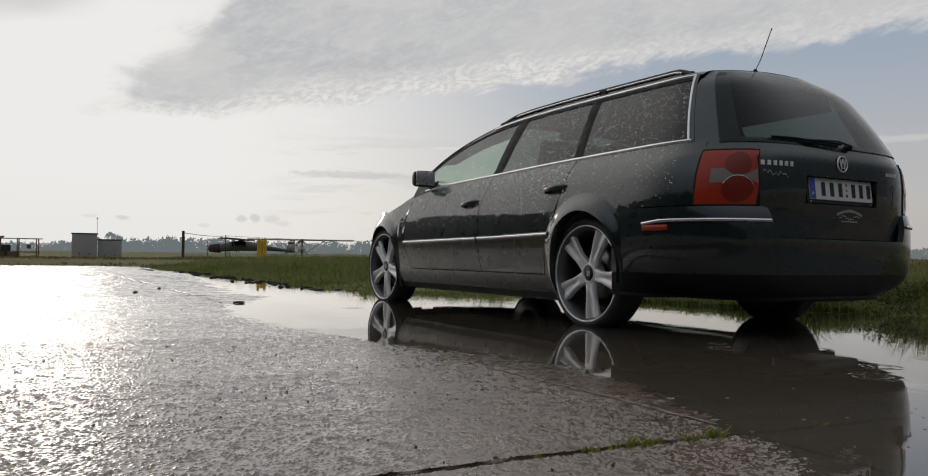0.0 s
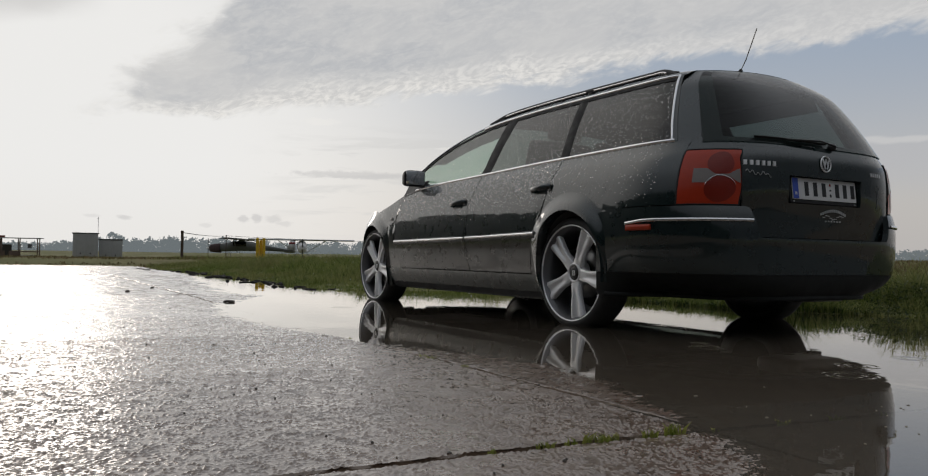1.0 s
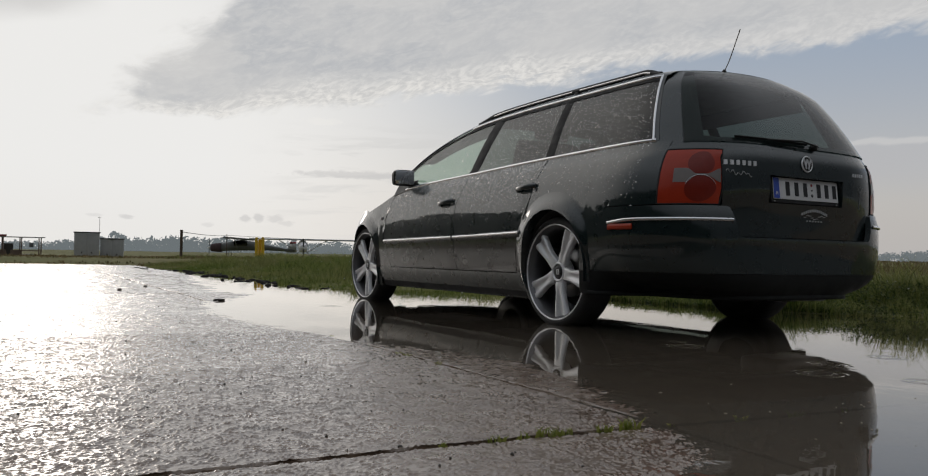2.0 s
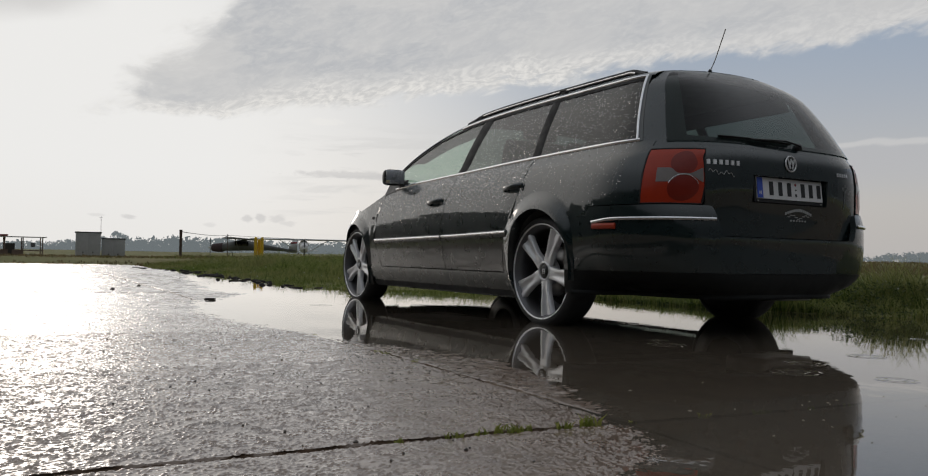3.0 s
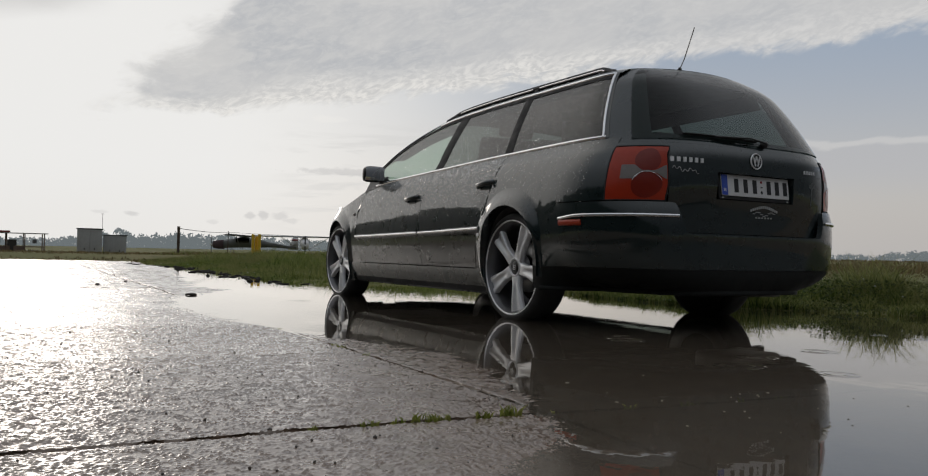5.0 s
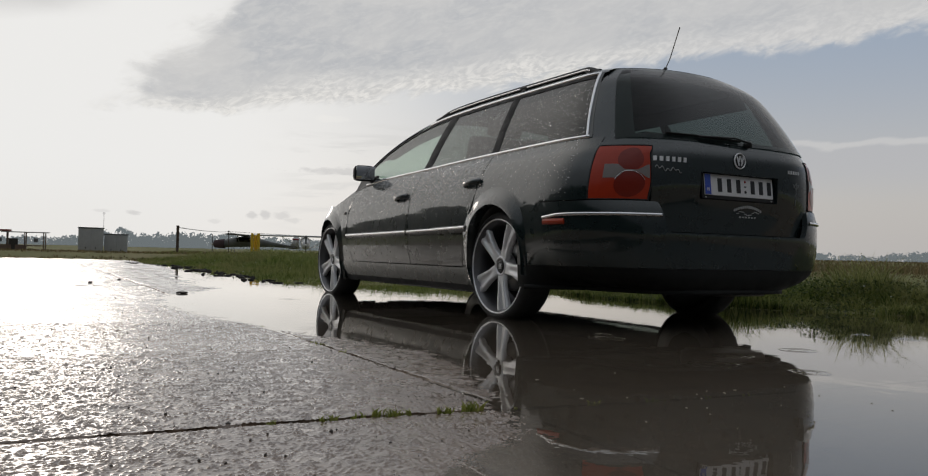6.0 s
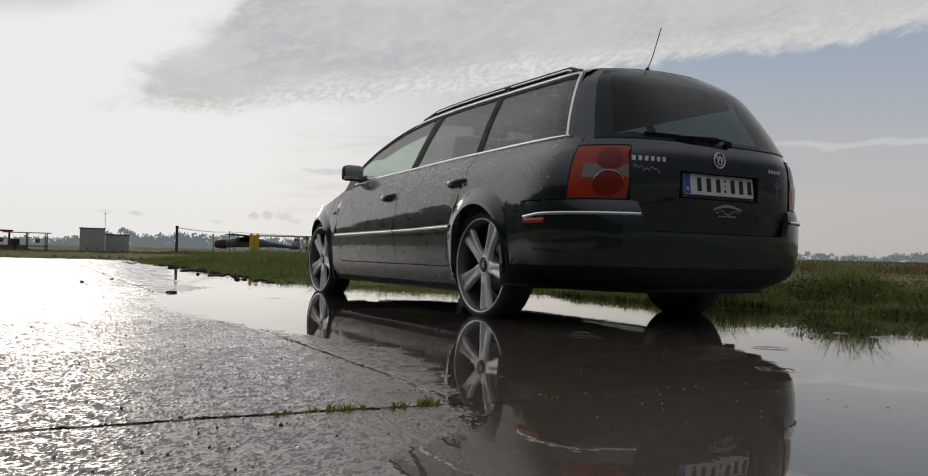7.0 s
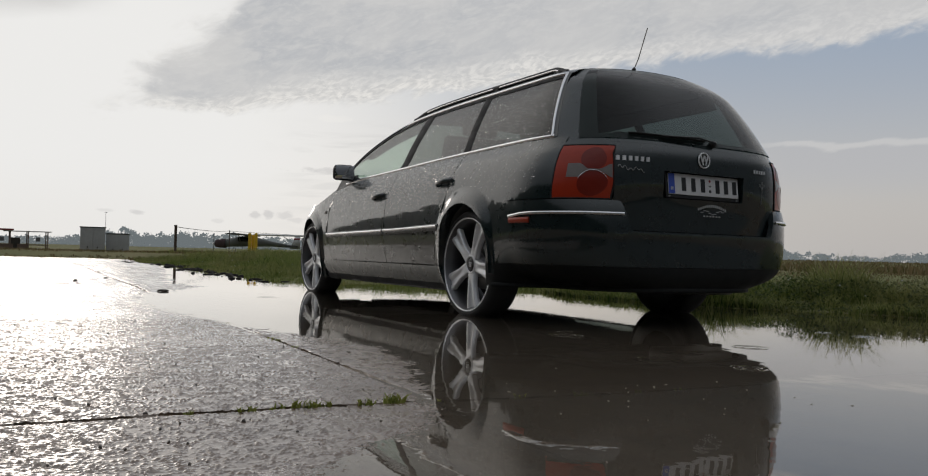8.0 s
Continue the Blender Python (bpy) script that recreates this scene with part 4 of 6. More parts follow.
def build_shell():
    ss = steps(-1, 1, 28)
    part("roof", patch(steps(-0.575, 1.31, 42), ss, roof_pt, flip=True, depth=0.02), PAINT, car)
    part("headliner", patch(steps(-0.50, 1.30, 14), steps(-1, 1, 10), lambda y, s: roof_pt(y, s * 0.985) - Vector((0, 0, 0.035)), depth=0.0), LINING, car, "grey cloth headliner")
    ws = part("windscreen", patch(steps(1.318, 2.21, 22), ss, roof_pt, flip=True, depth=0.0), GLASS_FRONT, car, "wet tinted windscreen")
    ws.visible_shadow = False

    def hood(y, s):
        hw = flank(y, belt(y))
        f = 1 - abs(s) ** 2.2
        return Vector((s * hw, y, belt(y) + 0.055 * f))
    part("bonnet", patch(steps(2.20, 3.46, 24), ss, hood, flip=True, depth=0.02), PAINT, car)
    part("scuttle", patch(steps(2.05, 2.2, 3), steps(-1, 1, 8), lambda y, s: Vector((s * 0.74, y + 0.10 * (1 - s * s) - 0.02, 0.850)), flip=True, depth=0.0), BLACK, car)

    # front bumper and grille close the nose
    def nose(s, z):
        w = half_w(z)
        t = min(0.999, abs(s))
        y = 2.3 + (FRONT_Y(z) - 2.3) * (1 - t ** 2.6) ** (1 / 2.6)
        return Vector((s * w, max(y, BASE + ARCH_F + 0.01), z))
    nb = part("front_bumper", patch(steps(-0.865, 0.865, 40), [0.14, 0.2, 0.3, 0.4, 0.5, 0.56], nose, depth=0.02, flip=True), PAINT, car)
    part("grille", patch(steps(-0.45, 0.45, 20), [0.57, 0.62, 0.69], nose, depth=0.02, flip=True), BLACK, car)
    for sg in (-1, 1):
        part("headlamp", patch([sg * v for v in steps(0.47, 0.855, 16)], [0.565, 0.59, 0.615, 0.640], nose, depth=0.02, flip=sg > 0), CLEAR_LENS, car, "clear headlamp")

    # tailgate: upper part wraps into the flanks, with the window opening
    def edge_y(z):
        return -0.716 + 0.40 * (z - 1.0)

    def gate(t, v):
        zt_ = 1.384 + 0.032 * (1 - t * t)
        z = lerp(0.955, zt_, v)
        xe = flank(edge_y(z), z)
        q = tail(t * xe, z)
        if abs(t) > 0.9:                       # meets the flank
            k = (abs(t) - 0.9) / 0.1
            q = q.lerp(Vector((math.copysign(xe, t), edge_y(z), z)), k)
        edge = roof_pt(-0.575, t) - Vector((0, 0.002, 0.003))
        return q.lerp(edge, smooth01(0.84, 1.0, v))
    ts = sorted(set([round(v, 4) for v in steps(-1, 1, 52)] + [-0.88, 0.88]))
    vs = [0.0, 0.045] + steps(0.09, 0.93, 16) + [0.965, 1.0]

    def hole(i, j):
        tm, vm = (ts[i] + ts[i + 1]) / 2, (vs[j] + vs[j + 1]) / 2
        return abs(tm) < 0.87 and 0.09 < vm < 0.93
    gate_up = patch(ts, vs, gate, hole, depth=0.02)

    def lower(x, z):
        return tail(x, z)
    xs = steps(-0.590, 0.590, 44)
    zs = [0.505, 0.52] + steps(0.54, 0.94, 20) + [0.9545]
    px0, px1, pz0, pz1 = -0.295, 0.295, 0.68, 0.82

    def plate_hole(i, j):
        xm, zm = (xs[i] + xs[i + 1]) / 2, (zs[j] + zs[j + 1]) / 2
        return px0 < xm < px1 and pz0 < zm < pz1
    gate_low = patch(xs, zs, lower, plate_hole, depth=0.02)
    tg = part("tailgate", join(gate_up, gate_low), PAINT, car, "dark green tailgate")
    # wing pieces of the tailgate above the lamps
    for sg in (-1, 1):
        def ear(u, v):
            z = lerp(0.934, 0.955, v)
            return tail(sg * lerp(0.590, flank(edge_y(z), z) * 0.985, u), z)
        part("tailgate_corner", patch(steps(0, 1, 10), [0, 1], ear, depth=0.02, flip=sg < 0), PAINT, tg)
    # recess for the number plate
    rec = bmesh.new()
    dx = 0.05
    corners = [(px0, pz0), (px1, pz0), (px1, pz1), (px0, pz1)]
    outer = [rec.verts.new(tail(x, z, -0.012)) for x, z in corners]
    innr = [rec.verts.new((x * 0.97 + 0.001, -0.988, lerp(z, 0.75, 0.05))) for x, z in corners]
    for i in range(4):
        j = (i + 1) % 4
        rec.faces.new((outer[i], outer[j], innr[j], innr[i]))
    rec.faces.new(innr)
    bmesh.ops.recalc_face_normals(rec, faces=rec.faces)
    bmesh.ops.reverse_faces(rec, faces=rec.faces)
    part("plate_recess", rec, PAINT, tg, smooth=False)
    # glass of the tailgate
    gts = steps(-0.915, 0.915, 38)

    def pane(t, v):
        p = gate(t, v)
        p.y -= 0.007
        p.x *= 1.005
        return p
    pn = part("rear_window", patch(gts, steps(0.05, 0.955, 14), pane, depth=0.0), GLASS_TAIL, tg, "dark tinted rear window")
    pn.visible_shadow = False
    # black printed border behind the glass
    bts = [-0.915, -0.88, -0.86] + steps(-0.84, 0.84, 28) + [0.86, 0.88, 0.915]
    bvs = [0.05, 0.085, 0.10] + steps(0.12, 0.90, 10) + [0.925, 0.955]

    def border_hole(i, j):
        tm, vm = (bts[i] + bts[i + 1]) / 2, (bvs[j] + bvs[j + 1]) / 2
        return abs(tm) < 0.85 and 0.095 < vm < 0.915
    part("window_border", patch(bts, bvs, lambda t, v: gate(t, v) - Vector((-0.003 * t, 0.0045, 0)), border_hole, depth=0.0), BLACK, tg)
    return tg, gate, pane


tailgate, gate_pt, pane_pt = build_shell()


def build_bumper():
    bump_y = curve([(0.19, -1.020), (0.23, -1.046), (0.30, -1.058), (0.40, -1.064), (0.50, -1.068), (0.58, -1.064), (0.66, -1.042)])

    def bump_pt(u, v):
        """u from -1 to 1 round the rear, v is the height."""
        z = v
        w = half_w(max(z, 0.2)) + 0.006
        L = YC - bump_y(z)
        a = abs(u)
        if a > 0.55:                                    # flank part
            y = lerp(-ARCH_R + 0.066, -0.62, (1 - a) / 0.45) if a <= 1 else 0
            t = min(1.0, max(0.0, (YC - y) / L))
            x = w * (1 - t ** NEXP) ** (1 / NEXP)
        else:
            k = a / 0.55
            t0 = (0.62 + YC) / L
            x0 = w * (1 - t0 ** NEXP) ** (1 / NEXP)
            th0 = math.atan2(t0 ** (NEXP / 2), (x0 / w) ** (NEXP / 2))
            th = lerp(math.pi / 2, th0, k ** 0.9)
            x = w * max(0.0, math.cos(th)) ** (2 / NEXP)
            y = YC - L * max(0.0, math.sin(th)) ** (2 / NEXP)
        if z < 0.30:                                    # tucks in below
            k = smooth01(0.30, 0.19, z)
            y += 0.02 * k
        if z < 0.42:                                    # corners round off towards the bottom
            q = min(1.0, (0.42 - z) / 0.215) * smooth01(1.0, 0.66, a)
            x *= 1 - 0.12 * q ** 2 - 0.20 * q ** 6
        return Vector((math.copysign(x, u), y, z))

    us = sorted(set([round(v, 4) for v in steps(-1, 1, 130)] + [sg * v for sg in (-1, 1) for v in (0.112, 0.118, 0.124, 0.130, 0.136, 0.142)]))

    def whole(u, v):
        a = abs(u)
        top = lerp(0.500, 0.652 - 0.025 * smooth01(0.9, 1.0, a), smooth01(0.108, 0.146, a))
        return bump_pt(u, lerp(0.318, top, v))
    bumper = part("rear_bumper", patch(us, [0.0, 0.03, 0.10, 0.25, 0.4, 0.55, 0.7, 0.85, 0.96, 1.0], whole, depth=0.03), PAINT, car, "dark rear bumper")
    # bottom of the bumper, split off and blackened to paint its shade
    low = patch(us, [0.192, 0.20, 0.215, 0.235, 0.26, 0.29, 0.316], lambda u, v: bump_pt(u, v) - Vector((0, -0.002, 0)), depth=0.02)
    part("bumper_bottom", low, DULL_BLACK, bumper, "lower bumper, blackened for its shade")
    for sg in (-1, 1):
        pts = [bump_pt(sg * v, 0.584 - 0.016 * smooth01(0.5, 0.75, v)) + Vector((0, 0, 0)) for v in steps(0.135, 0.700, 40)]
        pts = [p + Vector((sg * 0.004, -0.004, 0)) for p in pts]
        part("bumper_chrome_strip", sweep(pts, ring(0.0085, 8, 0.6, 1.1)), CHROME, car, "bright chrome strip on the bumper corner")
        pts = [bump_pt(sg * v, 0.548) + Vector((sg * 0.003, -0.002, 0)) for v in steps(0.520, 0.692, 12)]
        part("side_reflector", sweep(pts, ring(0.016, 8, 0.35, 1.0)), ORANGE, car, "orange-red reflector")
    # shelf between bumper and tailgate
    sh = patch(steps(-0.56, 0.56, 20), [0, 1], lambda x, v: Vector((x, tail(x, 0.50).y - 0.045 + 0.14 * v, 0.493)), depth=0.0, flip=True)
    part("bumper_shelf", sh, BLACK, car)
    # black lip added under the bumper, hiding its bright lower rim
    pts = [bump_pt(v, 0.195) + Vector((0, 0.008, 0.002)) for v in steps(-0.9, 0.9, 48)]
    part("bumper_lip", sweep(pts, [(-0.02, -0.012), (0.02, -0.012), (0.02, 0.012), (-0.02, 0.012)]), DULL_BLACK, car)


build_bumper()


def build_lamps():
    for sg in (-1, 1):
        za, zb = 0.662, 0.930

        def lamp_pt(u, z, out=0.004):
            # u 0 at the flank edge, 1 at the tailgate
            y0 = -0.795
            x0, x1 = flank(y0, z), 0.594 + 0.012 * smooth01(0.75, 0.66, z) - 0.02 * smooth01(0.89, 0.93, z)
            w = half_w(z)
            L = YC - rear_y(z)
            th0 = math.atan2(((YC - y0) / L) ** (NEXP / 2), (x0 / w) ** (NEXP / 2))
            p1 = tail(x1, z)
            th1 = math.atan2(((YC - p1.y) / L) ** (NEXP / 2), (x1 / w) ** (NEXP / 2))
            th = lerp(th0, th1, u)
            nx, ny = math.cos(th), -math.sin(th)
            return Vector((sg * (w * math.cos(th) ** (2 / NEXP) + out * nx), YC - L * math.sin(th) ** (2 / NEXP) + out * ny, z))
        us, vs = steps(0.012, 0.985, 28), steps(za, zb, 20)
        lamp = part("tail_lamp", patch(us, vs, lamp_pt, depth=0.03, flip=sg > 0), RED_LENS, car, "red and grey tail lamp")
        cz = (za + zb) / 2 + 0.002
        hz = (zb - za) / 2

        def disc(uc, zc, ru, rz, mat, nm, out):
            bm = bmesh.new()
            c = bm.verts.new(lamp_pt(uc, zc, out))
            rows = []
            for r in (0.5, 1.0):
                rows.append([bm.verts.new(lamp_pt(min(0.99, uc + r * ru * math.cos(a)), zc + r * rz * math.sin(a), out + (0.0 if r == 1 else 0.002))) for a in steps(0, 2 * math.pi, 28)[:-1]])
            n = len(rows[0])
            for i in range(n):
                j = (i + 1) % n
                bm.faces.new((c, rows[0][i], rows[0][j]))
                bm.faces.new((rows[0][i], rows[1][i], rows[1][j], rows[0][j]))
            bmesh.ops.recalc_face_normals(bm, faces=bm.faces)
            return part(nm, bm, mat, lamp)
        # grey reversing and indicator window: a block at the flank side, drawn in between the two round lights
        def grey(u, v):
            uu = lerp(0.225, 0.975, u)
            low, top = -0.036, 0.034
            pinch = smooth01(0.43, 0.60, uu) * smooth01(0.99, 0.76, uu)
            return lamp_pt(uu, cz + 0.004 + lerp(lerp(low, -0.003, pinch), lerp(top, 0.006, pinch), v), 0.0065)
        part("reversing_lens", patch(steps(0, 1, 30), steps(0, 1, 4), grey, depth=0.002, flip=sg > 0), CLEAR_LENS, lamp, "grey clear lens")
        disc(0.665, cz + 0.064, 0.225, 0.058, DARK_LENS, "upper_light", 0.0055)
        disc(0.665, cz - 0.062, 0.245, 0.066, DARK_LENS, "lower_light", 0.0055)
        arc = [lamp_pt(0.665 + 0.245 * math.cos(a), cz - 0.062 + 0.066 * math.sin(a), 0.0085) for a in steps(radians(18), radians(162), 24)]
        part("lens_rim", sweep(arc, ring(0.0016, 6), (0, -1, 0.01)), CHROME, lamp, "thin bright rim of the lower light")
        # dark gasket round the lamp
        loop = [lamp_pt(0.0, z, 0.001) for z in steps(za - 0.003, zb + 0.003, 8)] + [lamp_pt(u, zb + 0.003, 0.001) for u in steps(0.05, 1.0, 10)] + [lamp_pt(1.0, z, 0.001) for z in steps(zb - 0.02, za - 0.003, 8)] + [lamp_pt(u, za - 0.003, 0.001) for u in steps(0.95, 0.0, 10)]
        part("lamp_gasket", sweep(loop, ring(0.005, 6), (0, -1, 0.01)), SEAL, lamp)


build_lamps()


def build_wheel(sg, y, hub, spin, steer=0.0):
    """A wheel at (sg * TRACK, y), its outer face towards sg."""
    wheel = new("wheel")
    wheel.parent = car
    wheel.matrix_basis = Matrix.Translation((sg * TRACK, y, hub)) @ Matrix.Rotation(steer, 4, "Z") @ (Matrix.Rotation(math.pi, 4, "Z") if sg < 0 else Matrix.Identity(4))
    # local +x is outwards; x = 0.03 is the outer face of the rim
    R = TYRE_R
    rim_r = 0.276
    prof = [(-0.160, rim_r - 0.02), (-0.168, rim_r + 0.012), (-0.158, R - 0.018), (-0.140, R - 0.005), (-0.12, R), (-0.03, R), (0.004, R - 0.005), (0.020, R - 0.017),
            (0.031, rim_r + 0.014), (0.028, rim_r + 0.001), (0.015, rim_r - 0.012)]
    part("tyre", lathe(prof, 72), RUBBER, wheel, "low-profile black tyre")
    rim = [(-0.170, rim_r - 0.006), (-0.15, rim_r - 0.022), (-0.02, rim_r - 0.030), (0.010, rim_r - 0.026), (0.024, rim_r - 0.016), (0.030, rim_r - 0.004), (0.029, rim_r + 0.002), (0.022, rim_r + 0.003)]
    rim_ob = part("rim", lathe([(0.024, rim_r - 0.007)] + rim[5:], 72), LIP, wheel, "polished outer rim lip")
    part("barrel", lathe([(0.024, rim_r - 0.007), (0.004, rim_r - 0.022)] + rim[2::-1] + [(-0.17, 0.17)], 60), ALLOY_IN, wheel, "inside of the rim, darkened for shade")

    # five broad spokes, each with a groove between two ridges
    r0, r1 = 0.052, rim_r - 0.005
    for i in range(5):
        a = spin + 2 * math.pi * i / 5
        bm = bmesh.new()
        rows = []
        for s in steps(0, 1, 10):
            r = lerp(r0, r1, s)
            w = lerp(0.038, 0.034, min(1, s * 3)) if s < 0.33 else lerp(0.034, 0.061, (s - 0.33) / 0.67)
            dome = 0.002 + 0.010 * math.sin(math.pi * s * 0.75)
            groove = 0.010 * smooth01(0.05, 0.45, s)
            line = [(-w, dome - 0.030), (-w * 0.96, dome - 0.004), (-w * 0.80, dome), (-w * 0.42, dome - 0.002), (-w * 0.26, dome - groove), (0, dome - groove * 1.15),
                    (w * 0.26, dome - groove), (w * 0.42, dome - 0.002), (w * 0.80, dome), (w * 0.96, dome - 0.004), (w, dome - 0.030)]
            row = []
            for t, x in line:
                row.append(bm.verts.new((x, r * math.cos(a) - t * math.sin(a), r * math.sin(a) + t * math.cos(a))))
            rows.append(row)
        for p, q in zip(rows, rows[1:]):
            for j in range(len(p) - 1):
                bm.faces.new((p[j], p[j + 1], q[j + 1], q[j]))
        bmesh.ops.recalc_face_normals(bm, faces=bm.faces)
        c = sum((f.normal.x * f.calc_area() for f in bm.faces), 0.0)
        if c < 0:
            bmesh.ops.reverse_faces(bm, faces=bm.faces)
        part("spoke", bm, ALLOY, rim_ob)
    hubm = lathe([(-0.06, 0.075), (-0.02, 0.070), (-0.001, 0.062), (0.006, 0.052), (0.005, 0.046), (-0.004, 0.043)], 32)
    part("hub", hubm, ALLOY, rim_ob)
    cap = lathe([(-0.004, 0.043), (0.001, 0.038), (0.003, 0.020), (0.0035, 0.0)], 28)
    cap_ob = part("centre_cap", cap, simple("cap black", (0.02, 0.02, 0.02), 0.3), rim_ob, "black centre cap with pale mark")
    marks = [box(0.003, 0.006, 0.030, (0.0035, -0.009, 0)), box(0.003, 0.006, 0.030, (0.0035, 0.009, 0)), box(0.003, 0.018, 0.006, (0.0035, 0, 0.012)), box(0.003, 0.018, 0.006, (0.0035, 0, -0.012)), box(0.003, 0.014, 0.005, (0.0035, 0, 0))]
    part("cap_mark", join(*marks), ALLOY, rim_ob)
    for i in range(5):
        a = spin + 2 * math.pi * (i + 0.5) / 5
        b = lathe([(-0.02, 0.0095), (-0.006, 0.0095), (-0.004, 0.007), (-0.004, 0.0)], 10)
        bmesh.ops.translate(b, vec=(0, 0.056 * math.cos(a), 0.056 * math.sin(a)), verts=b.verts)
        part("wheel_bolt", b, STEEL, rim_ob)
    part("brake_disc", lathe([(-0.085, 0.06), (-0.085, 0.145), (-0.10, 0.147), (-0.10, 0.06)], 40), STEEL, wheel, "worn steel brake disc")
    part("caliper", box(0.07, 0.07, 0.15, (-0.10, -0.12, 0.02), 0.015), UNDER, wheel)
    part("wheel_back", lathe([(-0.15, 0.0), (-0.15, 0.20), (-0.155, 0.20)], 32), UNDER, wheel, "dark brake backing plate")
    return wheel


build_wheel(-1, 0.0, HUB_R, radians(-81))
build_wheel(1, 0.0, HUB_R, radians(30))
build_wheel(-1, BASE, HUB_F, radians(-84))
build_wheel(1, BASE, HUB_F, radians(10))


def build_under():
    bm = box(1.30, 1.95, 0.08, (0, 1.35, 0.30), 0.03)
    bm = join(bm, box(1.0, 0.85, 0.12, (0, -0.48, 0.30), 0.03), box(0.95, 1.0, 0.12, (0, 2.95, 0.26), 0.03), box(1.10, 0.10, 0.08, (0, 0.0, 0.26), 0.03))
    part("floor_pan", bm, UNDER, car, "dark underbody")
    part("rear_silencer", box(0.42, 0.30, 0.13, (0.30, -0.66, 0.225), 0.05, None, 3), STEEL, car, "dull steel exhaust silencer")
    part("tow_eye_cover", box(0.16, 0.10, 0.07, (-0.25, -0.72, 0.21), 0.03), UNDER, car)


def build_cabin():
    part("cabin_floor", box(1.44, 2.9, 0.04, (0, 0.85, 0.42), 0.01), UNDER, car)
    part("luggage_cover", box(1.16, 0.75, 0.03, (0, -0.42, 0.93), 0.01), CLOTH, car)
    dash = box(1.36, 0.42, 0.34, (0, 2.0, 0.78), 0.09, None, 4)
    part("dashboard", dash, BLACK, car)
    wheel = lathe([(0.0, 0.185), (0.012, 0.173), (0.0, 0.161), (-0.012, 0.173), (0.0, 0.185)], 32)
    st = part("steering_wheel", wheel, BLACK, car)
    st.matrix_basis = Matrix.Translation((-0.37, 1.66, 0.86)) @ Matrix.Rotation(radians(-65), 4, "X") @ Matrix.Rotation(radians(90), 4, "Y")
    for nm, x, y in (("front_seat", -0.37, 1.15), ("front_seat", 0.37, 1.15)):
        cushion = box(0.50, 0.50, 0.16, (x, y + 0.05, 0.55), 0.06, None, 3)
        back = box(0.48, 0.13, 0.62, (0, 0, 0.31), 0.055, None, 3)
        bmesh.ops.transform(back, matrix=Matrix.Translation((x, y - 0.22, 0.58)) @ Matrix.Rotation(radians(18), 4, "X"), verts=back.verts)
        seat = part(nm, join(cushion, back), CLOTH, car, "grey cloth front seat")
        hr = box(0.25, 0.09, 0.17, (0, 0, 0), 0.04, None, 3)
        part("headrest", hr, CLOTH, seat, "", True, Matrix.Translation((x, y - 0.45, 1.26)) @ Matrix.Rotation(radians(14), 4, "X"))
        for dx in (-0.05, 0.05):
            part("headrest_post", sweep([(x + dx, y - 0.42, 1.12), (x + dx, y - 0.45, 1.22)], ring(0.006, 6), (0, 1, 0)), STEEL, seat)
    cushion = box(1.25, 0.48, 0.16, (0, 0.42, 0.57), 0.06, None, 3)
    back = box(1.25, 0.13, 0.52, (0, 0, 0.25), 0.055, None, 3)
    bmesh.ops.transform(back, matrix=Matrix.Translation((0, 0.18, 0.58)) @ Matrix.Rotation(radians(16), 4, "X"), verts=back.verts)
    bench = part("rear_bench", join(cushion, back), CLOTH, car, "grey cloth rear bench")
    for x in (-0.36, 0.36):
        part("headrest", box(0.24, 0.08, 0.13, (x, 0.02, 1.135), 0.035, None, 3), CLOTH, bench)


build_under()
build_cabin()


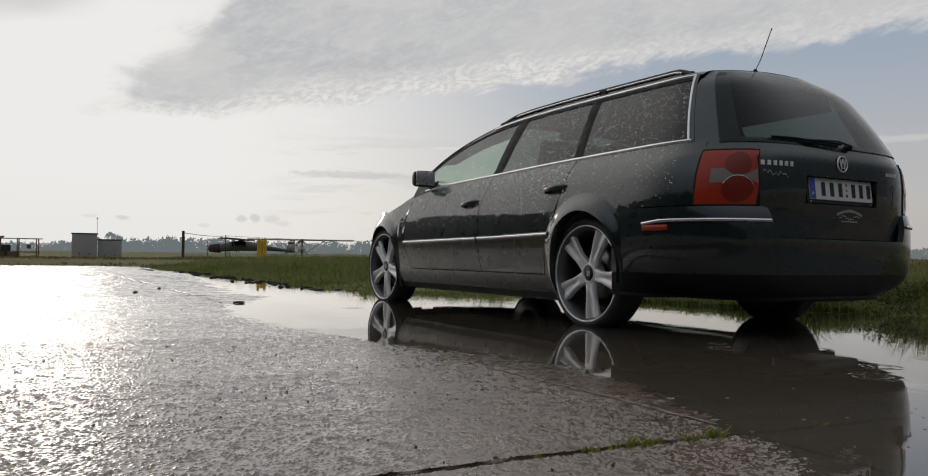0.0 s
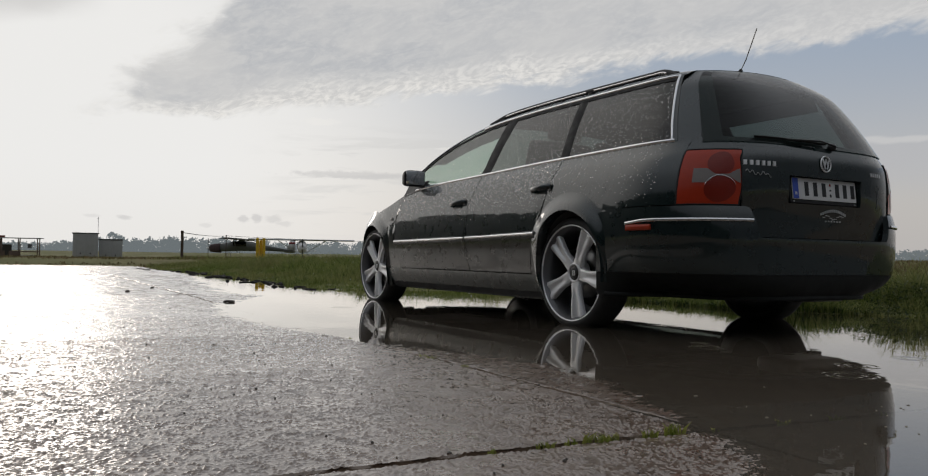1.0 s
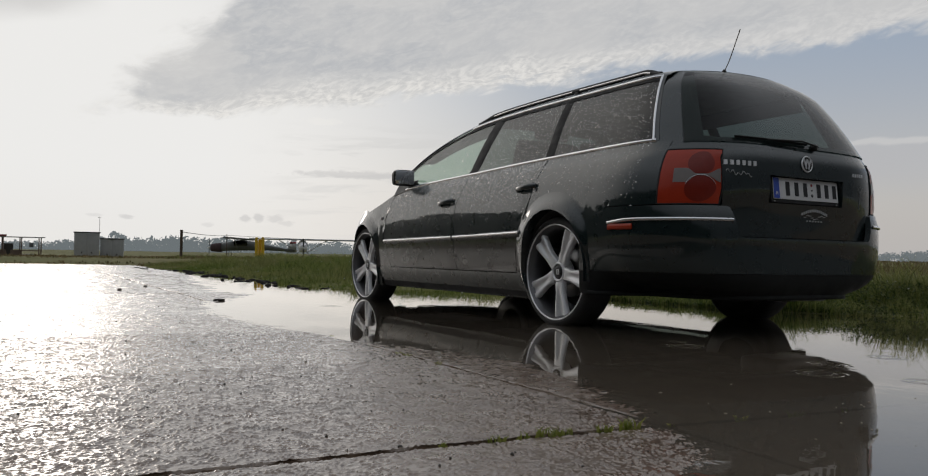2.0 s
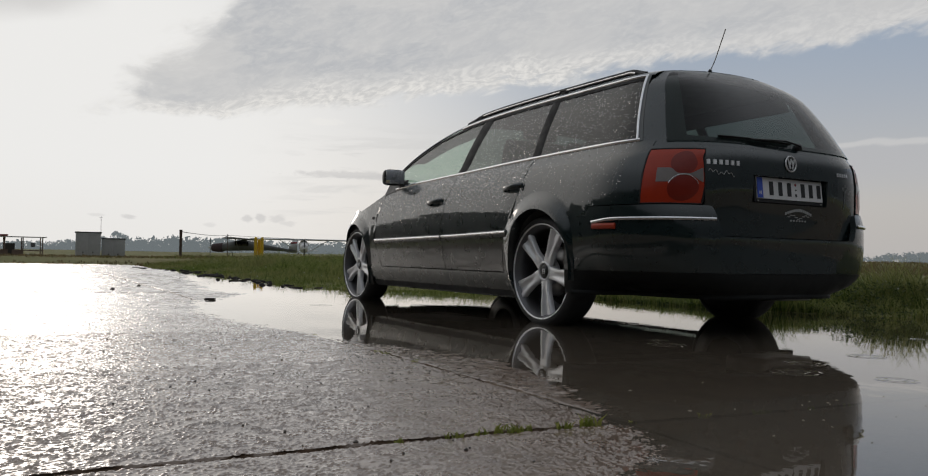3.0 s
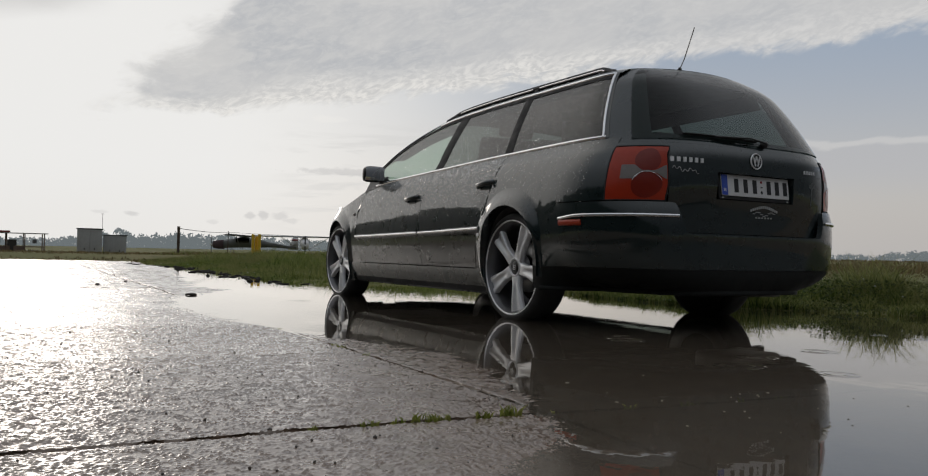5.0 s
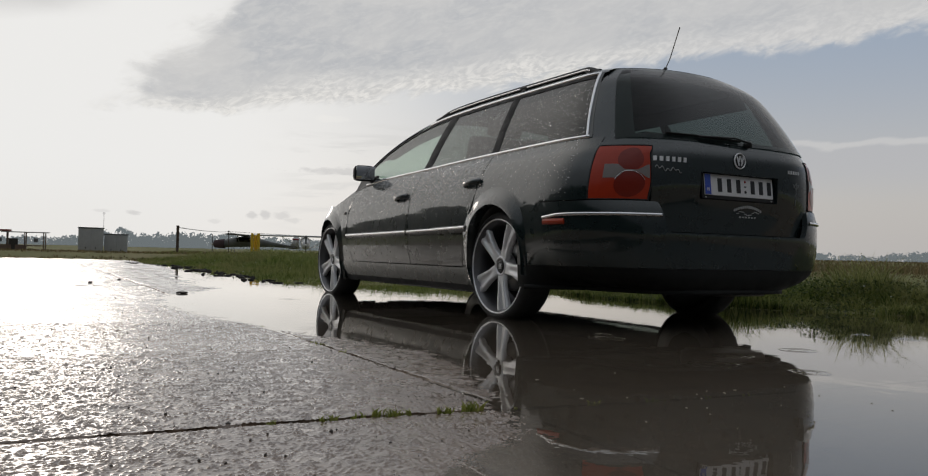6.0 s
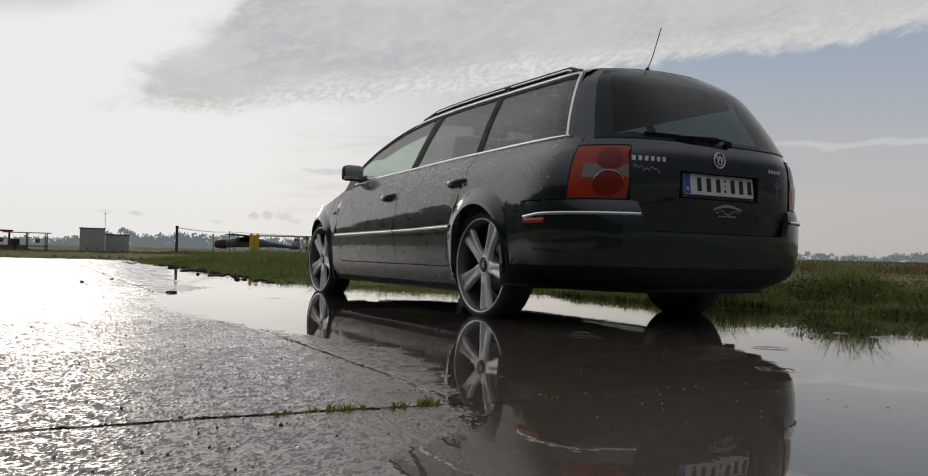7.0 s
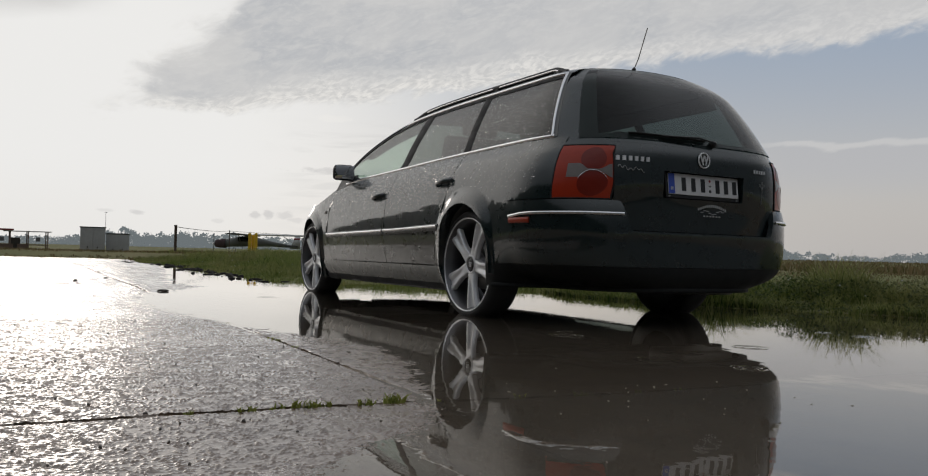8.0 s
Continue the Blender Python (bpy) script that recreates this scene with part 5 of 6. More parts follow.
def build_trim():
    # roof rails
    for sg in (-1, 1):
        def rail_pt(y):
            lift = 0.016 * smooth01(-0.54, -0.36, y) * smooth01(1.32, 1.10, y)
            cant = cants[0] if sg < 0 else cants[1]
            p = cant(y, 1.0)
            return Vector((cant(max(y, -0.30), 1.0).x - sg * 0.012, y, p.z + 0.006 + lift - 0.020 * smooth01(-0.36, -0.485, y)))
        pts = [rail_pt(y) for y in steps(-0.485, 1.33, 50)]
        rl = part("roof_rail", sweep(pts, ring(0.0165, 8, 1.0, 1.0)), BLACK, car, "black roof rail with bright inlay")
        for y0, y1 in ((-0.41, 0.20), (0.27, 1.13)):
            inl = [rail_pt(y) + Vector((sg * 0.0150, 0, -0.004)) for y in steps(y0, y1, 22)]
            part("rail_inlay", sweep(inl, ring(0.005, 8, 0.5, 1.1)), CHROME, rl, "bright aluminium inlay")
        for y in (-0.40, 0.235, 1.20):
            p = rail_pt(y)
            part("rail_foot", box(0.026, 0.075 if y != 0.235 else 0.045, 0.034, (p.x, y, p.z - 0.013), 0.009), BLACK, rl)
    # mast aerial
    base = roof_pt(-0.40, 0.0)
    b = Vector((-0.066, -0.50, base.z + 0.002))
    ant = part("aerial", sweep([b + Vector((0, 0.01, -0.004)), b + Vector((0, -0.012, 0.012)), b + Vector((0, -0.03, 0.03))], ring(0.011, 10), (1, 0, 0)), BLACK, car, "short thin mast aerial")
    part("mast", sweep([b + Vector((0, -0.025, 0.025)), b + Vector((0, -0.062, 0.082)), b + Vector((-0.016, -0.150, 0.238))], ring(0.0030, 6), (1, 0, 0)), STEEL, ant)
    # door mirrors
    for sg in (-1, 1):
        shell = bmesh.new()
        bmesh.ops.create_cube(shell, size=1.0)
        bmesh.ops.subdivide_edges(shell, edges=shell.edges, cuts=5, use_grid_fill=True)
        for v in shell.verts:
            c = v.co * 2
            k = (abs(c.x) ** 5 + abs(c.y) ** 4 + abs(c.z) ** 5) ** 0.2
            c = c / max(k, 0.3)
            taper = 1 - 0.16 * (c.y + 1) / 2
            front = -0.35 * max(0.0, c.y) * c.x * sg * -1
            v.co = Vector((c.x * 0.088 * taper, c.y * 0.062, c.z * 0.066 * taper))
        mir = part("door_mirror", shell, DULL_BLACK, car, "dark door mirror")
        mir.matrix_basis = Matrix.Translation((sg * 0.890, 1.95, 0.980)) @ Matrix.Rotation(sg * radians(8), 4, "Z")
        face = box(0.150, 0.006, 0.105, (0, -0.062, 0), 0.002)
        part("mirror_glass", face, simple("mirror glass", (0.75, 0.76, 0.77), 0.02, 1.0, 0.01), mir)
        arm = sweep([(sg * 0.735, 1.965, 0.912), (sg * 0.77, 1.962, 0.925), (sg * 0.815, 1.957, 0.945)], ring(0.026, 10, 1.3, 0.9), (0, 1, 0))
        part("mirror_foot", arm, BLACK, car)
        tri = patch([0, 1], [0, 1], lambda u, v: side(sg, lerp(1.86, 2.16, u), lerp(belt(lerp(1.86, 2.16, u)) - 0.01, lerp(0.965, 0.94, u), v), 0.004), flip=sg < 0, depth=0.01)
        part("mirror_triangle", tri, BLACK, car)
    # rear wiper
    p0, p1 = pane_pt(0.10, 0.095), pane_pt(-0.56, 0.085)
    arm = [p0 + Vector((0.0, -0.028, -0.004)), p0.lerp(p1, 0.25) + Vector((0, -0.034, 0.014)), p0.lerp(p1, 0.55) + Vector((0, -0.030, 0.010)), p0.lerp(p1, 0.75) + Vector((0, -0.020, 0.008))]
    wp = part("rear_wiper", sweep(arm, ring(0.0060, 8, 0.8, 1.0), (0, -1, 0.2)), BLACK, tailgate, "black rear wiper")
    bl = [pane_pt(lerp(0.02, -0.66, s), 0.105 + 0.01 * s) + Vector((0, -0.014, 0)) for s in steps(0, 1, 14)]
    part("wiper_blade", sweep(bl, [(-0.007, -0.005), (0.007, -0.005), (0.002, 0.007), (-0.002, 0.007)], (0, -1, 0.2)), SEAL, wp)
    kn = lathe([(0.0, 0.021), (0.022, 0.018), (0.029, 0.010), (0.030, 0.0)], 20)
    part("wiper_cap", kn, BLACK, wp, "", True, Matrix.Translation(p0 + Vector((0.0, 0.0, -0.008))) @ Matrix.Rotation(radians(-90), 4, "Z"))


build_trim()


def flat_on_tail(cells, thick=0.003, out=0.002):
    """Small raised bars on the tailgate; cells of (x, z, width, height, slant)."""
    bms = []
    for x, z, w, h, sl in cells:
        b = bmesh.new()
        q = [(-w / 2, -h / 2), (w / 2, -h / 2), (w / 2, h / 2), (-w / 2, h / 2)]
        fr = [b.verts.new(tail(x + a + sl * c, z + c, out + thick)) for a, c in q]
        bk = [b.verts.new(tail(x + a + sl * c, z + c, out - 0.004)) for a, c in q]
        b.faces.new(fr)
        for i in range(4):
            j = (i + 1) % 4
            b.faces.new((fr[i], bk[i], bk[j], fr[j]))
        bmesh.ops.recalc_face_normals(b, faces=b.faces)
        bms.append(b)
    return join(*bms)


def letter_bars(x0, x1, z, h, n, t=0.30):
    """Plain bars the size of n letters between x0 and x1."""
    w = (x1 - x0) / n
    cells = []
    for i in range(n):
        x = x0 + w * (i + 0.5)
        cells.append((x, z, w * 0.50, h, 0.06))
    return cells


def build_badges():
    # model badge, engine badge: plain bars
    part("model_badge", flat_on_tail(letter_bars(-0.592, -0.386, 0.870, 0.024, 6)), ALLOY, tailgate, "chrome letter-sized bars", False)
    part("engine_badge", flat_on_tail(letter_bars(0.372, 0.488, 0.862, 0.019, 5)), ALLOY, tailgate, "chrome letter-sized bars", False)
    # thin hand-drawn line below the badge
    pts = []
    for s in steps(0, 1, 60):
        x = lerp(-0.575, -0.425, s)
        z = 0.824 - 0.012 * s + 0.009 * math.sin(s * 31) * (1 - 0.4 * s) + 0.006 * math.sin(s * 11)
        pts.append(tail(x, z, 0.0025))
    part("scribble_sticker", sweep(pts, ring(0.0018, 5), (0, -1, 0.1)), DECAL, tailgate, "thin pale scribbled sticker line")
    # round emblem
    c = tail(-0.018, 0.893, 0.004)
    slope = Matrix.Translation(c) @ Matrix.Rotation(radians(-90), 4, "Z") @ Matrix.Rotation(radians(-3), 4, "Y")
    em = part("round_emblem", lathe([(0.0, 0.044), (0.005, 0.042), (0.006, 0.0385), (0.002, 0.0365)], 36), ALLOY, tailgate, "round chrome emblem", True, slope)
    part("emblem_disc", lathe([(0.001, 0.0385), (0.002, 0.0)], 28), BLACK, em)
    bars = []
    for y, rot, ln in ((-0.017, 0.32, 0.055), (0.017, -0.32, 0.055), (-0.006, -0.34, 0.034), (0.006, 0.34, 0.034)):
        bars.append(box(0.004, 0.0075, ln, (0.004, y, 0.0 if ln > 0.05 else 0.010), 0.0, Matrix.Rotation(rot, 4, "X")))
    part("emblem_bars", join(*bars), ALLOY, em, "", False)
    # palm sticker and club sticker
    palm = [(0.458, 0.725, 0.006, 0.085, 0.0), (0.458, 0.690, 0.005, 0.020, 0.0)]
    for dx, dz, w, h, sl in ((-0.014, 0.782, 0.007, 0.034, -0.9), (0.014, 0.782, 0.007, 0.034, 0.9), (-0.010, 0.796, 0.007, 0.028, 1.1), (0.010, 0.796, 0.007, 0.028, -1.1), (0.0, 0.792, 0.008, 0.036, 0.0)):
        palm.append((0.458 + dx, dz, w, h, sl))
    part("palm_sticker", flat_on_tail(palm, 0.001, 0.0015), DECAL_DIM, tailgate, "small pale palm sticker", False)
    club = []
    for i in range(14):
        s = i / 13
        club.append((lerp(-0.035, 0.165, s), 0.640 + 0.020 * math.sin(math.pi * s) - 0.006, 0.010, 0.014, 0.2 * (0.5 - s)))
    for i in range(9):
        s = i / 8
        club.append((lerp(-0.01, 0.145, s), 0.618 + 0.010 * math.sin(s * 9), 0.020, 0.0035, 0.0))
    for i in range(6):
        club.append((lerp(0.01, 0.125, i / 5), 0.598, 0.012, 0.008, 0.0))
    part("club_sticker", flat_on_tail(club, 0.001, 0.0015), DECAL, tailgate, "pale club sticker of unreadable bars and a hill line", False)


build_badges()


def build_plate():
    tilt = Matrix.Translation((0.012, -1.012, 0.756)) @ Matrix.Rotation(radians(-6), 4, "X")
    holder = part("plate_holder", box(0.545, 0.012, 0.135, (0, 0.008, -0.004), 0.005), BLACK, tailgate, "black plate holder", True, tilt)
    plate = part("number_plate", box(0.520, 0.006, 0.112, (0, -0.002, 0.004), 0.0025), PLATE_W, holder, "white number plate with plain dark bars")
    part("plate_band", box(0.042, 0.002, 0.106, (-0.237, -0.0058, 0.004)), PLATE_B, holder, "blue band", False)
    part("band_mark", join(box(0.004, 0.002, 0.017, (-0.243, -0.0075, -0.022)), box(0.004, 0.002, 0.017, (-0.232, -0.0075, -0.022)), box(0.011, 0.002, 0.004, (-0.2375, -0.0075, -0.022))), PLATE_W, holder, "", False)
    for x in (-0.150, -0.080, -0.010, 0.100, 0.165, 0.230):
        part("plate_bar", box(0.030, 0.002, 0.072, (x, -0.0060, 0.004)), INK, holder, "dark bars", False)
    part("crest_dot", lathe([(0, 0.008), (0.002, 0.0)], 12), INK_RED, holder, "", False, Matrix.Translation((0.043, -0.0055, 0.032)) @ Matrix.Rotation(radians(-90), 4, "Z"))
    part("crest_dot", lathe([(0, 0.009), (0.002, 0.0)], 12), INK, holder, "", False, Matrix.Translation((0.043, -0.0055, -0.024)) @ Matrix.Rotation(radians(-90), 4, "Z"))
    part("crest_dash", box(0.013, 0.002, 0.007, (0.043, -0.0060, 0.004)), INK, holder, "", False)
    for x in (-0.255, 0.245):
        part("plate_screw", box(0.010, 0.004, 0.006, (x, -0.003, -0.064), 0.001), DECAL, holder)


build_plate()


# ---- verge, weeds and field ----
def blades(spots, name, mat, label, category, seed, lean=0.5):
    """One mesh of bent grass blades; spots of (x, y, z, height, width)."""
    rnd = random.Random(seed)
    verts, faces = [], []
    for x, y, z, h, w in spots:
        a = rnd.uniform(0, 2 * math.pi)
        b = rnd.uniform(0, 2 * math.pi)
        dx, dy = math.cos(a) * w, math.sin(a) * w
        lx, ly = math.cos(b) * h * lean * rnd.uniform(0.2, 1), math.sin(b) * h * lean * rnd.uniform(0.2, 1)
        i = len(verts)
        verts += [(x - dx, y - dy, z - 0.01), (x + dx, y + dy, z - 0.01), (x + dx * 0.7 + lx * 0.35, y + dy * 0.7 + ly * 0.35, z + h * 0.6), (x - dx * 0.7 + lx * 0.35, y - dy * 0.7 + ly * 0.35, z + h * 0.6), (x + lx, y + ly, z + h)]
        faces += [(i, i + 1, i + 2, i + 3), (i + 3, i + 2, i + 4)]
    me = bpy.data.meshes.new(name)
    me.from_pydata(verts, [], faces)
    me.materials.append(mat)
    return tagged(new(name, me), label, category, kind="stuff")


def build_verge():
    rnd = random.Random(5)
    near, mid, far, flowers = [], [], [], []
    while len(near) < 90000:
        y = rnd.uniform(-3.4, 17.0)
        e = rnd.uniform(0.0, 1.0) ** 1.3 * (3.4 if y > 3.4 else 1.5)
        x = verge_x(y) + e / 0.88
        if past_edge(x, y) < rnd.uniform(-0.10, 0.10):
            continue
        tuft = 0.45 + 1.7 * max(0.0, nz(x, y, 1.6, 6.0) + 0.32) + 1.0 * nz(x, y, 4.2, 2.0)
        right = smooth01(1.8, 0.2, y)
        top = lerp(lerp(lerp(0.055 + 0.070 * smooth01(0.0, 1.0, e), 0.020 + 0.050 * smooth01(0.3, 2.6, e), smooth01(2.3, 3.1, y)), 0.040 + 0.120 * smooth01(0.0, 1.8, e), smooth01(4.6, 6.4, y)), 0.012 + 0.150 * lerp(0.50, 1.0, smooth01(0.0, 0.9, e)), right)
        near.append((x, y, ground_z(x, y), max(0.012, top * tuft * rnd.uniform(0.6, 1.15)), rnd.uniform(0.0028, 0.006)))
        if rnd.random() < (0.0022 if y < 2.0 else 0.0015):
            flowers.append((x, y, ground_z(x, y) + top * 1.02, rnd.uniform(0.004, 0.009)))
    while len(mid) < 20000:
        y = rnd.uniform(-2.0, 34.0)
        x = rnd.uniform(-6.0, 34.0)
        if past_edge(x, y) < (2.6 if y > 4.0 else 1.2) if y < PAD_END else y < PAD_END + 0.02:
            continue
        az = math.degrees(math.atan2(x + 3.5, y + 3.9))
        d = math.hypot(x + 3.5, y + 3.9)
        if not -4 < az < 66:
            continue
        h = lerp(0.12, 0.095, smooth01(35, 50, az)) * lerp(0.18, 1.15, smooth01(8.5, 12.0, az)) * lerp(1.0, 0.40, smooth01(26, 45, az)) * rnd.uniform(0.5, 1.2) * (0.70 + 0.8 * nz(x, y, 0.6, 8.0))
        (mid if nz(x, y, 0.25, 1.0) + rnd.uniform(-0.4, 0.4) > -0.25 and 9 < az < 38 or d < 9 and az < 38 else far).append((x, y, ground_z(x, y), max(0.02, h), rnd.uniform(0.004, 0.010)))
        if rnd.random() < 0.002 and d < 30:
            flowers.append((x, y, ground_z(x, y) + h, rnd.uniform(0.008, 0.018)))
    n = 0
    while n < 20000:
        d = 20 + 130 * rnd.random() ** 1.5
        az = radians(rnd.uniform(-4, 66))
        x, y = -3.5 + d * math.sin(az), -3.9 + d * math.cos(az)
        n += 1
        far.append((x, y, ground_z(x, y), rnd.uniform(0.08, 0.22) * lerp(0.35, 1.0, smooth01(radians(9), radians(24), az)), rnd.uniform(0.012, 0.03) * (0.6 + d / 60)))
    blades(near, "verge_grass", GRASS, "lush green grass along the water's edge", "grass", 1, 1.1)
    blades(mid, "meadow_grass", GRASS, "green meadow grass behind the verge", "grass", 2, 0.9)
    blades(far, "dry_grass", FIELD_GRASS, "brownish seeding grass of the airfield", "grass", 3)
    bm = bmesh.new()
    for x, y, z, r in flowers:
        m = Matrix.Translation((x, y, z)) @ Matrix.Diagonal((r, r, r * 0.6, 1))
        bmesh.ops.create_icosphere(bm, subdivisions=1, radius=1.0, matrix=m)
    tagged(part("meadow_flowers", bm, FLOWER, None), "small white flower heads and raindrops in the grass", "flowers", kind="stuff")


build_verge()


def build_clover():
    """Lush broad-leaved growth on the bank beside the car, its green darkened for shade."""
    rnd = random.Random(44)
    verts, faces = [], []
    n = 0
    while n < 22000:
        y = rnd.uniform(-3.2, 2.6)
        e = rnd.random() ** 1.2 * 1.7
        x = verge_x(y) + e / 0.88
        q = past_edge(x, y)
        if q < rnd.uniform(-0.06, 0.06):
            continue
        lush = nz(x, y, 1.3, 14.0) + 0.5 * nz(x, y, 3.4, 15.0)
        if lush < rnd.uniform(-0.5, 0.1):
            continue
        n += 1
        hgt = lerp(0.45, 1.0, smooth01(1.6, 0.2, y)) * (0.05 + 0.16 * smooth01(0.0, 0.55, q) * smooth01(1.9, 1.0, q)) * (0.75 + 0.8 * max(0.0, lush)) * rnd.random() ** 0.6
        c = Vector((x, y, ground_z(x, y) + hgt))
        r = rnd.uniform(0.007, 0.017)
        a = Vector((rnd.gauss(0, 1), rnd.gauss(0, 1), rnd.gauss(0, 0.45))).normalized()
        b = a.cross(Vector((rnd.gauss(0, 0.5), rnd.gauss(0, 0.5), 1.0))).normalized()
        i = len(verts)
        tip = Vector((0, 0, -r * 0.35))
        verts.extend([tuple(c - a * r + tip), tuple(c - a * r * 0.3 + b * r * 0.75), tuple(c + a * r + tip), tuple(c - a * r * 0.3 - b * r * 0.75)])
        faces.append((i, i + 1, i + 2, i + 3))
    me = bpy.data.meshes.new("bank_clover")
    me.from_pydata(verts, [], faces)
    me.materials.append(CLOVER_SHADED)
    tagged(new("bank_clover", me), "dense clover and dock on the bank, its green darkened for shade", "weeds", kind="stuff")


build_clover()


def weed_tuft(at, r, h, n, seed):
    rnd = random.Random(seed)
    spots = []
    for _ in range(round(n * 0.9)):
        a, q = rnd.uniform(0, 2 * math.pi), r * math.sqrt(rnd.random())
        x, y = at[0] + q * 1.05 * math.cos(a), at[1] + q * 0.5 * math.sin(a)
        spots.append((x, y, slab_z(x, y) - 0.004, h * rnd.uniform(0.2, 0.85), rnd.uniform(0.0018, 0.0046)))
    ob = blades(spots, "weed_tuft", WEED, "small green weed growing in a slab joint", "weed", seed, 0.9)
    ob["kind"] = "thing"
    ob["group"] = "weeds in the joints"
    del ob["kind"]
    return ob


def build_weeds():
    def on_a(x):                                   # along the cross joint
        return (x, -2.40 - 0.021 * (x + 2.28))

    def on_b(y):                                   # along the lengthwise joint
        return (-2.28 + 0.021 * (y + 2.40), y)
    for i, (x, r, h, n) in enumerate(((-2.735, 0.022, 0.026, 26), (-2.665, 0.020, 0.020, 20), (-2.600, 0.034, 0.030, 60), (-2.555, 0.02, 0.022, 24), (-2.455, 0.020, 0.028, 30), (-2.385, 0.026, 0.036, 46), (-2.86, 0.014, 0.016, 14),
                                      (-2.03, 0.016, 0.022, 18), (-1.83, 0.018, 0.024, 20), (-1.80, 0.012, 0.018, 10), (-1.62, 0.012, 0.016, 8), (-1.47, 0.02, 0.016, 12), (-2.25, 0.012, 0.014, 10))):
        weed_tuft(on_a(x), r, h, n, 100 + i)
    for i, y in enumerate((-1.02, -0.95, -1.28, -0.2, 1.4)):
        weed_tuft(on_b(y), 0.018, 0.018, 18, 140 + i)


build_weeds()


def build_pebbles():
    """Loose stones and bits on the wet slabs."""
    rnd = random.Random(11)
    bm = bmesh.new()
    for _ in range(650):
        y = -3.1 + 7.0 * rnd.random() ** 1.6
        x = -4.2 + 3.2 * rnd.random()
        if slab_z(x, y) < -0.006:
            continue
        r = rnd.uniform(0.0015, 0.0045) * (1.6 if rnd.random() < 0.06 else 1.0)
        m = Matrix.Translation((x, y, slab_z(x, y) + r * 0.4)) @ Euler((rnd.random() * 6, rnd.random() * 6, rnd.random() * 6)).to_matrix().to_4x4() @ Matrix.Diagonal((r, r * rnd.uniform(0.6, 1), r * 0.7, 1))
        bmesh.ops.create_icosphere(bm, subdivisions=1, radius=1.0, matrix=m)
    tagged(part("gravel_bits", bm, STONE, None, "", False), "loose dark grit scattered on the wet concrete", "grit", kind="stuff")
    bm = bmesh.new()
    for _ in range(24):                                   # seeds and chaff floating on the puddle
        x, y = rnd.uniform(-2.1, -1.3), -2.9 + 0.9 * rnd.random() ** 1.3
        if slab_z(x, y) > -0.004:
            continue
        r = rnd.uniform(0.0012, 0.0032)
        m = Matrix.Translation((x, y, 0.0008)) @ Matrix.Rotation(rnd.random() * 6, 4, "Z") @ Matrix.Diagonal((r * rnd.uniform(1, 2.4), r, 0.0010, 1))
        bmesh.ops.create_icosphere(bm, subdivisions=1, radius=1.0, matrix=m)
    tagged(part("floating_chaff", bm, simple("pale chaff", (0.34, 0.30, 0.23), 0.7, 0, 0.4, 90), None, "", False), "pale seeds and chaff floating on the puddle", "chaff", kind="stuff")
    bm = bmesh.new()
    for _ in range(110):                                  # dark mud and roots along the far waterline
        y = rnd.uniform(4.3, 14.5)
        x = verge_x(y) + rnd.gauss(-0.10, 0.16)
        l = rnd.uniform(0.02, 0.09)
        m = Matrix.Translation((x, y, 0.004)) @ Matrix.Rotation(rnd.gauss(0, 0.5), 4, "Z") @ Matrix.Diagonal((l, l * 0.35, rnd.uniform(0.006, 0.020), 1))
        bmesh.ops.create_icosphere(bm, subdivisions=1, radius=1.0, matrix=m)
    for v in bm.verts:
        v.co.z *= 1.0 + 0.8 * nz(v.co.x, v.co.y, 14.0, 3.0)
    tagged(part("shore_mud", bm, MUD, None, "", True), "dark clods of mud and roots along the waterline", "mud", kind="stuff")
    for x, y, l in ((-2.046, 2.645, 0.075), (-2.55, 4.2, 0.035), (-2.2, 5.0, 0.03)):
        b = bmesh.new()
        bmesh.ops.create_icosphere(b, subdivisions=3, radius=1.0)
        for v in b.verts:
            q = v.co * (1.0 + 0.45 * nz(v.co.x + x, v.co.y + v.co.z, 1.7, l * 90))
            v.co = Vector((q.x * l * 0.55, q.y * 0.022, q.z * 0.012))
        ob = part("mud_clod", b, STONE, None, "", True, pose(x, y, max(0.0, slab_z(x, y)) + 0.006, 0, 0, -20))
        tagged(ob, "dark wet clod of mud lying on the concrete", "clod", "clods on the apron")


build_pebbles()


# ---- far things ----
def polar(px_az, d):
    a = radians(px_az)
    return -3.5 + d * math.sin(a), -3.9 + d * math.cos(a)


def build_shed(az, d, w, h, dep, name, label, lean=0.0):
    x, y = polar(az, d)
    z = ground_z(x, y)
    ob = thing(name, label, "shed", pose(x, y, z, 0, 0, -az))
    part("shed_body", box(w, dep, h, (0, dep / 2, h / 2), 0.02), SHEET, ob)
    part("shed_roof", box(w + 0.16, dep + 0.2, 0.09, (0, dep / 2, h + 0.045), 0.02), simple("dark roof sheet", (0.06, 0.06, 0.065), 0.7), ob, "dark flat roof sheet")
    for i in range(2):
        leaf = part("door_leaf", box(w / 2 - 0.06, 0.05, h - 0.14, ((i - 0.5) * w / 2, -0.03, h / 2), 0.01), SHEET, ob)
        part("leaf_handle", box(0.10, 0.05, 0.14, ((i - 0.5) * 0.9, -0.075, h * 0.28), 0.01), UNDER, leaf)
        for k in range(5):
            part("rib", box(0.04, 0.03, h - 0.2, ((i - 0.5) * w / 2 + (k - 2) * w / 11, -0.065, h / 2), 0.008), SHEET, leaf)
    return ob


build_shed(5.73, 90.0, 2.30, 2.74, 2.6, "storage_shed", "tall grey sheet-metal shed with double doors in the grass")
